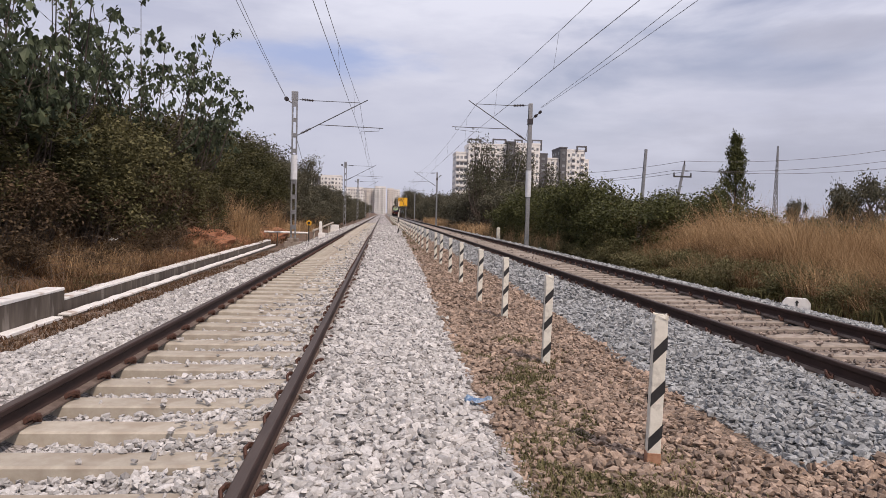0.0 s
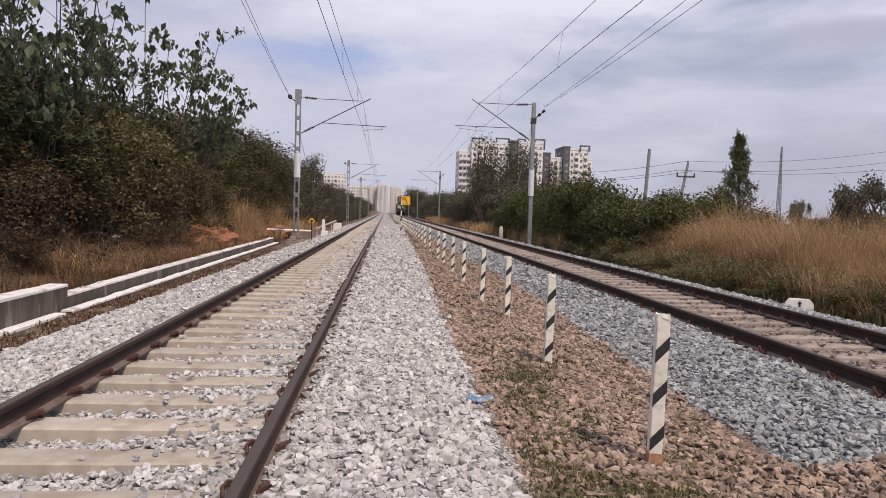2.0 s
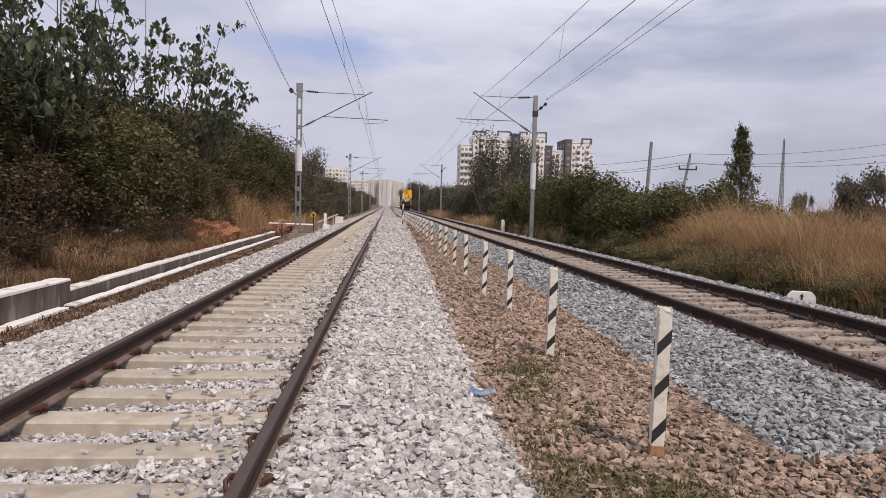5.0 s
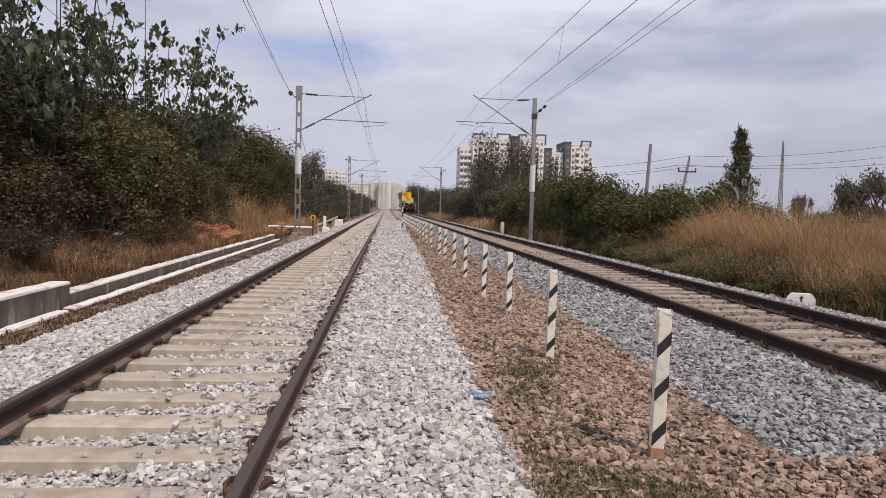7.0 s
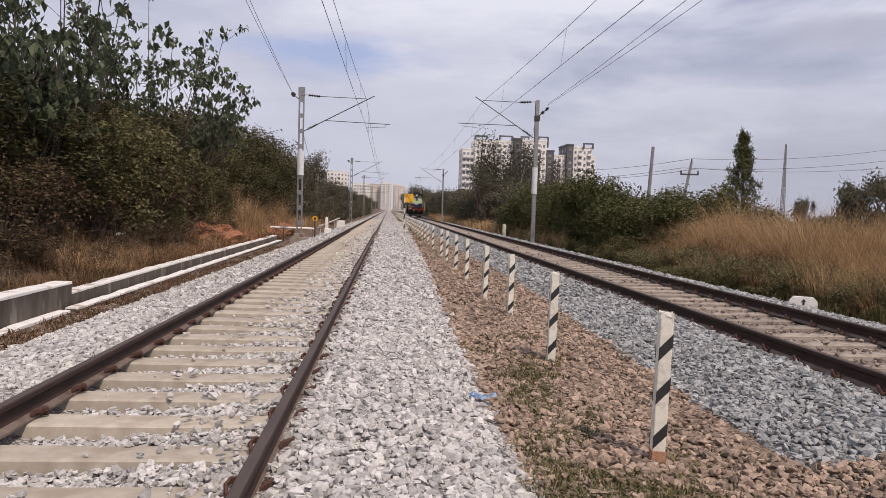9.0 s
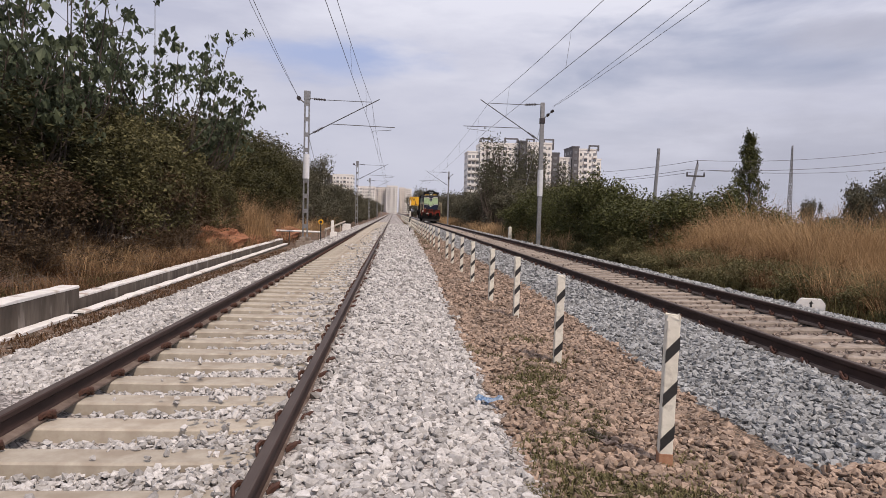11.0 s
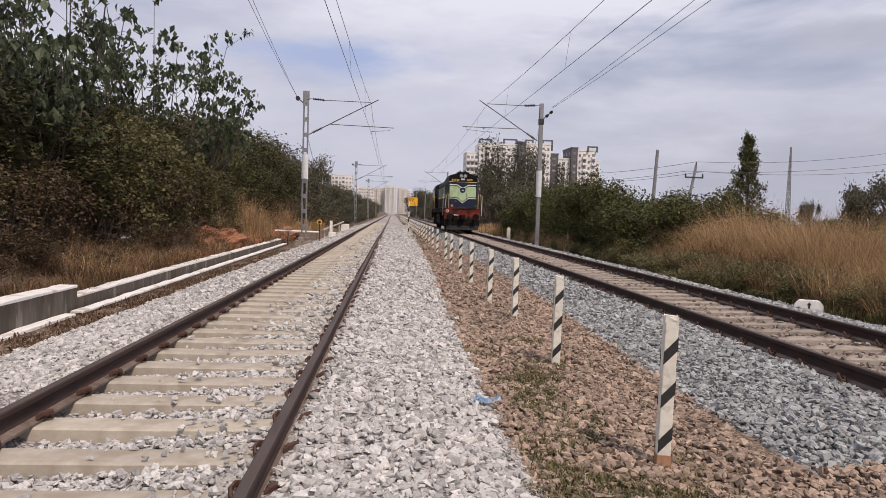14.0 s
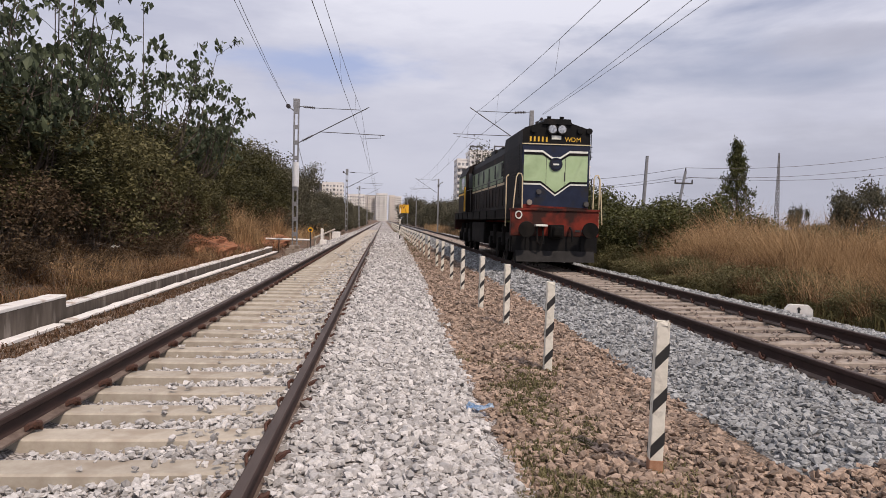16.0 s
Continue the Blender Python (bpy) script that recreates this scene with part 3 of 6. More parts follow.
n = 7500
ys = 6 + 30 * rng.uniform(0, 1, n) ** 1.5
xs = rng.uniform(-5.02, -4.38, n)
stones("soil_pebbles", np.stack([xs, ys, [max(PROFILE_L(x) + 0.03 * wobble(x, y, 2.5), -0.555) for x, y in zip(xs, ys)]], 1), np.clip(rng.lognormal(-3.35, 0.45, n), 0.015, 0.09), M_CLOD, "small brown clods on the strip of earth")

# ---- tracks ----
RAIL = [(-0.075, -0.172), (0.075, -0.172), (0.075, -0.160), (0.020, -0.142), (0.009, -0.125), (0.009, -0.062), (0.034, -0.040), (0.036, -0.010), (0.030, -0.002)]
RAIL = RAIL + [(-x, z) for x, z in RAIL[::-1][:7]]
HEAD = [(-0.030, -0.002), (0.030, -0.002), (0.022, 0.002), (-0.022, 0.002)]


FOOT = [[(a * 0.0765, -0.1735), (a * 0.0765, -0.158), (a * 0.021, -0.1400), (a * 0.019, -0.1440)] for a in (-1, 1)]


def rail(x, label):
    bm = bmesh.new()
    prism(bm, RAIL, -60, 900)
    ob = tagged(part("rail", bm, M_RAIL), label, "rail", "running rails")
    ob.location = (x, 0, 0)
    bm = bmesh.new()
    prism(bm, HEAD, -60, 900)
    part("rail_head", bm, M_RAIL_TOP, ob, "worn running surface")
    for outline in FOOT:
        bm = bmesh.new()
        prism(bm, outline, -60, 900)
        part("rail_foot", bm, M_RAIL_FOOT, ob, "dusty brown rail foot")


for tx in (TRACK_L, TRACK_R):
    for side in (-GAUGE, GAUGE):
        rail(tx + side, "long dark rusty steel rail clipped to concrete sleepers")


def clip_mesh():
    bm = bmesh.new()
    tube(bm, [(0.052, -0.045, -0.150), (0.075, -0.035, -0.138), (0.105, -0.01, -0.128), (0.122, 0.03, -0.138), (0.112, 0.06, -0.158), (0.085, 0.066, -0.160), (0.062, 0.045, -0.150), (0.060, 0.0, -0.146)], 0.013, 6)
    for v in bm.verts:
        v.co.z += 0.030 * max(0, min(1, (v.co.z + 0.165) / 0.04))
    me = bpy.data.meshes.new("rail_clip")
    bm.to_mesh(me)
    bm.free()
    me.materials.append(M_CLIP)
    return me


CLIP = clip_mesh()


def sleeper_mesh():
    bm = bmesh.new()
    xs = [-1.375, -1.1, -0.6, 0, 0.6, 1.1, 1.375]
    top = [-0.185, -0.178, -0.180, -0.184, -0.180, -0.178, -0.185]
    rows = []
    for x, z in zip(xs, top):
        rows.append([bm.verts.new((x, w, zz)) for w, zz in ((-0.14, -0.40), (-0.128, z - 0.012), (-0.112, z), (0.112, z), (0.128, z - 0.012), (0.14, -0.40))])
    for a, b in zip(rows, rows[1:]):
        for i in range(5):
            bm.faces.new((a[i], b[i], b[i + 1], a[i + 1]))
    bm.faces.new(rows[0])
    bm.faces.new(rows[-1][::-1])
    bmesh.ops.recalc_face_normals(bm, faces=bm.faces[:])
    me = bpy.data.meshes.new("sleeper")
    bm.to_mesh(me)
    bm.free()
    return me


def track_sleepers(tx, first, material, label, count, group):
    me = sleeper_mesh()
    me.materials.append(material)
    for k in range(-14, count):
        y = first + k * PITCH
        ob = tagged(new("sleeper", me), label, "sleeper", group)
        ob.location = (tx + random.uniform(-0.01, 0.01), y + random.uniform(-0.012, 0.012), 0)
        if -3 <= k < 62:
            for side in (-GAUGE, GAUGE):
                for flip in (1, -1):
                    c = new("rail_clip", CLIP)
                    c.parent = ob
                    c.matrix_basis = pose(side, 0, 0, 0, 0, 0 if flip == 1 else 180)


track_sleepers(TRACK_L, FIRST, M_SLEEPER, "pale concrete sleeper half covered by crushed stone", 150, "sleepers of the new track")
track_sleepers(TRACK_R, 5.02, M_SLEEPER_OLD, "dusty brown concrete sleeper in grey ballast", 150, "sleepers of the older track")


# ---- boundary posts ----
def post_mesh():
    bm = bmesh.new()
    box(bm, -0.043, 0.043, -0.043, 0.043, -0.35, 1.0, 0.008)
    for i, v in enumerate(sorted(bm.verts, key=lambda v: v.co.z)[-14:]):
        v.co += Vector((0.009 * ((i * 7) % 3 - 1), 0.009 * ((i * 5) % 3 - 1), -0.016 * (i % 4)))
    return bm


def stripe(bm, z, rise=0.10, h=0.088):
    """A band that climbs to the right across the front, and runs on round two more sides."""
    e = 0.0450, 0.0450
    for zc, (a, b) in ((0, ((-e[0], -e[1]), (e[0], -e[1]))), (1, ((e[0], -e[1]), (e[0], e[1]))), (2, ((e[0], e[1]), (-e[0], e[1])))):
        za = z + (rise if zc in (1, 2) else 0)
        zb = z + (rise if zc in (0, 1) else 0)
        bm.faces.new([bm.verts.new((*a, za)), bm.verts.new((*b, zb)), bm.verts.new((*b, zb + h)), bm.verts.new((*a, za + h))])


def boundary_post():
    t = thing("boundary_post", "white concrete boundary post with slanted black bands", "post", "row of boundary posts")
    part("shaft", post_mesh(), M_POST_WHITE, t)
    for z in (0.13, 0.43, 0.72):
        bm = bmesh.new()
        stripe(bm, z - 0.05)
        part("black_band", bm, M_BLACK, t, "slanted black painted band")
    return t


proto = boundary_post()
post_y = [4.44, 7.52, 10.9, 13.0, 16.47, 19.2, 22.4, 24.7, 28.9, 32.6, 36.0, 39.0, 42.4, 45.6, 48.8] + [52 + 3.1 * i for i in range(40)]
post_x = [1.835, 1.84, 1.975, 1.86]
for i, y in enumerate(post_y):
    x = post_x[i] if i < 4 else 1.92 + random.uniform(-0.03, 0.03)
    turn = -8 if i == 0 else 3 + random.uniform(-6, 6)
    m = pose(x, y, (-0.30 if i == 0 else -0.335) + random.uniform(-0.01, 0.01), random.uniform(-1.5, 1.5), 1.0 if i == 0 else random.uniform(-1, 1.2), turn)
    if i == 0:
        proto.matrix_world = m
    else:
        copy_thing(proto, m)
bm = bmesh.new()
box(bm, -0.0455, 0.0455, -0.0455, 0.0455, -0.05, 0.07, 0.004)
part("bare_foot", bm, M_RUST_FOOT, proto, "unpainted reddish foot")


# ---- drain beside the near track ----
def wall_run(name, y0, y1, xf, width, z0, z1, material, cap, label, step=0.22):
    """A wall that follows the drain's line, with a whitewashed top."""
    t = thing(name, label, "drain wall", kind="structure")
    ys = [y0 + (y1 - y0) * i / max(1, round((y1 - y0) / step)) for i in range(max(1, round((y1 - y0) / step)) + 1)]

    def run(za, zb, grow, mat_, nm, lab):
        bm = bmesh.new()
        rows = []
        for y in ys:
            x = xf(y) + grow + 0.012 * wobble(y, 3, 1.1, 6) + 0.010 * wobble(y, 9, 4.7, 2)
            w = width + 2 * grow
            zt = zb(y) + 0.018 * wobble(y, x, 1.7, 4) + 0.012 * wobble(y, 5, 5.3, 8)
            rows.append([bm.verts.new(c) for c in ((x, y, za(y)), (x, y, zt - 0.012), (x - 0.012, y, zt), (x - w + 0.012, y, zt), (x - w, y, zt - 0.012), (x - w, y, za(y)))])
        for a, b in zip(rows, rows[1:]):
            for i in range(5):
                bm.faces.new((a[i], b[i], b[i + 1], a[i + 1]))
        bm.faces.new(rows[0])
        bm.faces.new(rows[-1][::-1])
        bmesh.ops.recalc_face_normals(bm, faces=bm.faces[:])
        part(nm, bm, mat_, t, lab)

    run(lambda y: z0, lambda y: z1(y) - 0.03, 0.0, material, "wall_body", "")
    run(lambda y: z1(y) - 0.045, z1, 0.006, cap, "wall_cap", "whitewashed top")
    return t


back_x = lambda y: -5.20 - 0.012 * y
lip_x = lambda y: -4.965 - 0.0135 * y
wall_run("drain_wall", 2.0, 12.25, back_x, 0.30, -1.1, lambda y: -0.085, M_CONCRETE, M_LIME, "stained grey concrete drain wall with a whitewashed top")
wall_run("drain_wall", 12.27, 36.2, lambda y: back_x(y) - 0.03, 0.22, -1.1, lambda y: float(np.interp(y, [12, 18, 40], [-0.27, -0.24, -0.20])), M_CONCRETE, M_LIME, "low stained concrete drain wall with a whitewashed top")
wall_run("drain_lip", 2.0, 11.75, lambda y: lip_x(y) - 0.03, 0.17, -1.0, lambda y: float(np.interp(y, [5, 12], [-0.525, -0.50])), M_CONCRETE, M_LIME, "low whitewashed kerb along the deep end of the drain")
wall_run("drain_lip", 11.85, 36.4, lambda y: lip_x(y) + 0.03, 0.18, -1.0, lambda y: float(np.interp(y, [5, 12, 40], [-0.52, -0.475, -0.44])), M_CONCRETE, M_LIME, "low whitewashed kerb along the drain")

# ---- overhead line ----
def mast_common(t, x0, side, y0, reach_x, stay_z, cat_z, foot_z, reg_z):
    """Cantilever in the plane of the mast: side is +1 when the track lies towards +x."""
    d = side

    def at(px, pz):
        return (px, y0, pz)
    cat_x = reach_x
    bm = bmesh.new()
    rod(bm, at(x0 + 0.12 * d, stay_z), at(x0 + 0.35 * d, stay_z - 0.02), 0.016)
    rod(bm, at(x0 + 0.95 * d, stay_z - 0.06), at(cat_x, cat_z + 0.08), 0.016)
    part("stay_tube", bm, M_DARK_METAL, t)
    bm = bmesh.new()
    a, b = Vector(at(x0 + 0.15 * d, foot_z)), Vector(at(cat_x, cat_z))
    rod(bm, a + (b - a) * 0.22, b + (b - a) * 0.14, 0.024)
    rod(bm, a, a + (b - a) * 0.06, 0.024)
    part("bracket_tube", bm, M_DARK_METAL, t)
    for p0, p1 in ((at(x0 + 0.35 * d, stay_z - 0.02), at(x0 + 0.95 * d, stay_z - 0.06)), (a + (b - a) * 0.06, a + (b - a) * 0.22)):
        bm = bmesh.new()
        p0, p1 = Vector(p0), Vector(p1)
        for i in range(7):
            q = p0 + (p1 - p0) * (i + 0.1) / 7
            rod(bm, q, q + (p1 - p0) * 0.07, 0.075, 0.045, 12)
        rod(bm, p0, p1, 0.03)
        part("insulator", bm, M_INSUL, t, "dark ribbed porcelain insulator")
    k = 0.34
    r0 = a + (b - a) * k
    bm = bmesh.new()
    rod(bm, r0, at(cat_x + 1.25 * d, reg_z), 0.018)
    part("registration_tube", bm, M_DARK_METAL, t)
    bm = bmesh.new()
    tube(bm, [at(cat_x + 1.05 * d, reg_z), at(cat_x + 1.05 * d, reg_z - 0.14), at(cat_x + 0.1 * d, reg_z - 0.22), at(cat_x + 0.05 * d, reg_z - 0.30)], 0.011, 6)
    part("steady_arm", bm, M_DARK_METAL, t)
    return t


def lattice_mast(y, x=-4.55, z0=-0.35, top=7.35, group="masts of the new track", big=True):
    t = thing("overhead_mast", "grey galvanised lattice mast with a bracket over the track", "mast", group)
    t.location = (0, 0, 0)
    hw = 0.13
    for sx in (-1, 1):
        bm = bmesh.new()
        bx = x + sx * hw
        box(bm, bx - 0.012, bx + 0.012, y - 0.075, y + 0.075, z0, top, 0.003)
        box(bm, min(bx, bx - sx * 0.055), max(bx, bx - sx * 0.055), y - 0.082, y - 0.071, z0, top)
        box(bm, min(bx, bx - sx * 0.055), max(bx, bx - sx * 0.055), y + 0.071, y + 0.082, z0, top)
        part("channel", bm, M_GALV, t)
    z = 0.35
    while z < top:
        bm = bmesh.new()
        box(bm, x - hw + 0.01, x + hw - 0.01, y - 0.092, y - 0.083, z, z + (0.22 if z < top - 0.8 else 0.5), 0.002)
        part("batten_plate", bm, M_GALV, t)
        z += 0.78
    if big:
        bm = bmesh.new()
        rod(bm, (x, y, 2.9), (x, y, 4.15), 0.17, 0.17, 16)
        part("sleeve", bm, M_SLEEVE, t, "pale sheet sleeve strapped round the mast")
        bm = bmesh.new()
        box(bm, x - 0.42, x + 0.42, y - 0.4, y + 0.4, -0.72, -0.28, 0.03)
        box(bm, x - 0.26, x + 0.26, y - 0.25, y + 0.25, -0.30, -0.10, 0.03)
        part("footing", bm, M_SLEEPER_OLD, t, "stepped concrete footing")
        bm = bmesh.new()
        rod(bm, (x + 0.14, y, 4.9), (x + 0.36, y + 1.4, 3.6), 0.012)
        part("earth_rod", bm, M_GALV, t)
    bm = bmesh.new()
    box(bm, x - 0.16, x + 0.16, y - 0.10, y + 0.10, top - 0.42, top + 0.02, 0.01)
    part("cap", bm, M_GALV, t)
    mast_common(t, x, 1, y, TRACK_L + 0.24, 7.0, 6.84, 5.16, 5.66)
    bm = bmesh.new()
    rod(bm, (x - 0.15, y, 6.78), (x - 0.42, y, 6.98), 0.03)
    for i in range(5):
        rod(bm, (x - 0.42, y - 0.10 + 0.05 * i, 6.98), (x - 0.42, y - 0.075 + 0.05 * i, 6.98), 0.11, 0.07, 12)
    part("feeder_insulator", bm, M_INSUL, t, "dark insulator for the feeder wires")
    return t


def beam_mast(y, x=7.75, z0=-0.75, top=7.3, group="masts of the older track", big=True):
    t = thing("overhead_mast", "grey steel joist mast with a bracket over the track", "mast", group)
    bm = bmesh.new()
    box(bm, x - 0.10, x + 0.10, y - 0.10, y - 0.088, z0, top, 0.002)
    box(bm, x - 0.10, x + 0.10, y + 0.088, y + 0.10, z0, top, 0.002)
    box(bm, x - 0.006, x + 0.006, y - 0.09, y + 0.09, z0, top)
    part("joist", bm, M_GALV, t)
    if big:
        bm = bmesh.new()
        rod(bm, (x, y, 2.35), (x, y, 3.75), 0.15, 0.15, 16)
        part("sleeve", bm, M_SLEEVE, t, "pale sheet sleeve strapped round the mast")
        bm = bmesh.new()
        box(bm, x - 0.35, x + 0.35, y - 0.35, y + 0.35, -0.85, -0.30, 0.02)
        part("footing", bm, M_SLEEPER, t, "concrete footing")
        bm = bmesh.new()
        rod(bm, (x - 0.12, y, 5.9), (x - 0.75, y, 2.9), 0.010)
        part("earth_rod", bm, M_GALV, t)
    mast_common(t, x, -1, y, TRACK_R - 0.44, 7.22, 7.10, 5.32, 5.94)
    bm = bmesh.new()
    rod(bm, (x + 0.05, y, 6.45), (x + 0.62, y, 6.95), 0.025)
    for q in (0.35, 0.75):
        c = Vector((x + 0.05 + 0.57 * q, y, 6.45 + 0.5 * q))
        for i in range(4):
            rod(bm, c + Vector((0.03 * i, 0, 0.026 * i)), c + Vector((0.03 * i + 0.02, 0, 0.026 * i + 0.018)), 0.085, 0.06, 12)
    box(bm, x - 0.14, x + 0.14, y - 0.13, y + 0.13, 6.2, 6.5, 0.02)
    part("feeder_insulator", bm, M_INSUL, t, "dark insulator for the feeder wires")
    return t


LM = [-13, 36.3, 85.5, 129, 190, 250]
RM = [-20, 36.8, 100, 168, 230]
for i, y in enumerate(LM[1:]):
    lattice_mast(y, big=i == 0)
for i, y in enumerate(RM[1:]):
    beam_mast(y, big=i == 0)


def wire(name, spans, z_of, sag, x_of, r, label, n=14):
    t = []
    pts = []
    for y0, y1 in zip(spans, spans[1:]):
        for i in range(n):
            u = i / n
            pts.append((x_of(y0) + (x_of(y1) - x_of(y0)) * u, y0 + (y1 - y0) * u, z_of(y0) + (z_of(y1) - z_of(y0)) * u - sag * 4 * u * (1 - u)))
    pts.append((x_of(spans[-1]), spans[-1], z_of(spans[-1])))
    cu = bpy.data.curves.new(name, "CURVE")
    cu.dimensions = "3D"
    cu.bevel_depth, cu.bevel_resolution = r, 1
    sp = cu.splines.new("POLY")
    sp.points.add(len(pts) - 1)
    for q, c in zip(sp.points, pts):
        q.co = (*c, 1)
    cu.materials.append(M_WIRE)
    tmp = new(name + "_tmp", cu)
    me = bpy.data.meshes.new_from_object(tmp.evaluated_get(bpy.context.evaluated_depsgraph_get()))
    bpy.data.objects.remove(tmp)
    ob = new(name, me)
    tagged(ob, label, "wire", "overhead wires")
    return pts


def run_x(pairs):
    return lambda y: float(np.interp(y, [q[0] for q in pairs], [q[1] for q in pairs]))


for spans, cat_x, con_x, cat_z, con_z in (
        (LM, run_x([(-13, -1.72), (36.3, -1.26), (85, -1.3)]), run_x([(-13, -1.58), (36.3, -1.2), (85, -1.3)]), run_x([(-13, 6.68), (36.3, 6.88)]), run_x([(-13, 5.2), (36.3, 5.38)])),
        (RM, run_x([(-20, 4.55), (36.8, 4.83), (100, 4.9)]), run_x([(-20, 4.4), (36.8, 4.72), (100, 5.0)]), run_x([(-20, 6.4), (36.8, 7.14)]), run_x([(-20, 4.88), (36.8, 5.66)]))):
    cat = wire("catenary_wire", spans, cat_z, 0.58, cat_x, 0.0075, "dark catenary wire slung between the masts", 16)
    con = wire("contact_wire", spans, con_z, 0.04, con_x, 0.0075, "dark straight contact wire over the track", 16)
    for (a, b) in list(zip(cat, con))[2::3][:16]:
        bm = bmesh.new()
        rod(bm, a, b, 0.004, 0.004, 5)
        tagged(part("dropper_wire", bm, M_WIRE), "thin dropper wire between two overhead wires", "wire", "droppers")
for spans, z, fx in ((LM[:2], 6.98, run_x([(-13, -1.75), (36.3, -4.97)])), (LM[:2], 6.98, run_x([(-13, -1.45), (36.3, -4.97)])),
                     (RM[:2], 7.12, run_x([(-20, 5.35), (36.8, 8.30)])), (RM[:2], 7.10, run_x([(-20, 6.3), (36.8, 8.34)]))):
    wire("feeder_wire", spans, lambda y, z=z: z, 0.42, fx, 0.0075, "dark feeder wire anchored at the mast", 12)

# ---- locomotive ----
LOCO_Y, SPEED = 21.0, 15.7
WHEELS = []


def plate(bm, pts, y, t=0.012):
    lo = [bm.verts.new((x, y, z)) for x, z in pts]
    hi = [bm.verts.new((x, y + t, z)) for x, z in pts]
    n = len(pts)
    bm.faces.new(lo)
    bm.faces.new(hi[::-1])
    for i in range(n):
        bm.faces.new((lo[i], hi[i], hi[(i + 1) % n], lo[(i + 1) % n]))
    bmesh.ops.recalc_face_normals(bm, faces=bm.faces[:])


def band(bm, line, w, y):
    """A stripe of height w under a zigzag line."""
    for (x0, z0), (x1, z1) in zip(line, line[1:]):
        plate(bm, [(x0, z0), (x1, z1), (x1, z1 - w), (x0, z0 - w)], y, 0.006)


def locomotive():
    L = thing("diesel_locomotive", "green and dark blue diesel locomotive with a red buffer beam", "locomotive")

    def p(name, bm, m, label="", parent=L, smooth=False):
        return part(name, bm, m, parent, label, smooth)
    bm = bmesh.new()
    box(bm, -1.38, 1.38, 0.26, 16.8, 1.42, 1.76, 0.02)
    for y in range(1, 17, 2):
        box(bm, -1.41, -1.38, y, y + 0.08, 1.44, 1.72)
        box(bm, 1.38, 1.41, y, y + 0.08, 1.44, 1.72)
    p("underframe", bm, M_LOCO_GREY)
    bm = bmesh.new()
    box(bm, -1.37, 1.37, 0.0, 0.26, 0.92, 1.76, 0.025)
    box(bm, -1.39, 1.39, -0.04, 0.3, 1.70, 1.765, 0.01)
    p("buffer_beam", bm, M_LOCO_RED, "dusty red buffer beam")
    bm = bmesh.new()
    plate(bm, [(-1.33, 0.42), (1.33, 0.42), (1.33, 0.95), (-1.33, 0.95)], 0.02, 0.05)
    p("guard_backing", bm, M_LOCO_BLACK)
    bm = bmesh.new()
    prof = [(-0.16, 0.14), (-0.12, 0.14), (0.0, 0.47), (-0.03, 0.47)]
    lo = [bm.verts.new((-1.22, y, z)) for y, z in prof]
    hi = [bm.verts.new((1.22, y, z)) for y, z in prof]
    bm.faces.new(lo)
    bm.faces.new(hi[::-1])
    for i in range(4):
        bm.faces.new((lo[i], hi[i], hi[(i + 1) % 4], lo[(i + 1) % 4]))
    bmesh.ops.recalc_face_normals(bm, faces=bm.faces[:])
    p("rail_guard", bm, M_LOCO_GUARD, "dusty grey rail guard plate")
    for sx in (-1, 1):
        bm = bmesh.new()
        rod(bm, (sx * 0.98, 0.0, 1.12), (sx * 0.98, -0.42, 1.12), 0.12, 0.10, 16)
        rod(bm, (sx * 0.98, -0.42, 1.12), (sx * 0.98, -0.47, 1.12), 0.25, 0.24, 24)
        p("buffer", bm, M_LOCO_GREY, "round sooty buffer")
        bm = bmesh.new()
        box(bm, sx * 0.86 - 0.06, sx * 0.86 + 0.06, -0.02, 0.2, 0.45, 0.95, 0.02)
        p("guard_bracket", bm, M_LOCO_BLACK)
    bm = bmesh.new()
    box(bm, -0.22, 0.22, -0.30, 0.05, 0.86, 1.28, 0.05)
    box(bm, -0.15, 0.12, -0.50, -0.28, 0.92, 1.22, 0.05)
    p("coupler", bm, M_LOCO_GREY, "heavy knuckle coupler")
    hoses = (
        [(-0.62, -0.02, 1.25), (-0.62, -0.2, 1.2), (-0.60, -0.24, 0.75), (-0.5, -0.2, 0.6), (-0.42, -0.2, 0.8)],
        [(-0.42, -0.02, 1.2), (-0.42, -0.16, 1.1), (-0.40, -0.2, 0.7)],
        [(0.45, -0.02, 1.2), (0.47, -0.18, 1.1), (0.5, -0.2, 0.75)])
    for pts in hoses:
        bm = bmesh.new()
        tube(bm, pts, 0.03)
        p("brake_hose", bm, M_LOCO_BLACK)
    bm = bmesh.new()
    box(bm, -0.66, -0.30, -0.28, -0.04, 1.22, 1.28, 0.01)
    p("uncoupling_step", bm, M_LOCO_WHITE)
    bm = bmesh.new()
    for i in range(14):
        a, b = i * math.tau / 14, (i + 1) * math.tau / 14
        rod(bm, (-1.15 + 0.095 * math.cos(a), -0.012, 1.56 + 0.11 * math.sin(a)), (-1.15 + 0.095 * math.cos(b), -0.012, 1.56 + 0.11 * math.sin(b)), 0.02, 0.02, 6)
    p("painted_ring", bm, M_LOCO_WHITE)
    for x in (0.62, 0.82):
        bm = bmesh.new()
        box(bm, x, x + 0.15, -0.012, -0.002, 1.06, 1.13)
        p("black_mark", bm, M_BLACK)

    # front of the long hood
    Y = 0.16
    bm = bmesh.new()
    prism(bm, [(-1.05, 1.77), (1.05, 1.77), (1.05, 3.76), (-1.05, 3.76)], Y, 16.2)
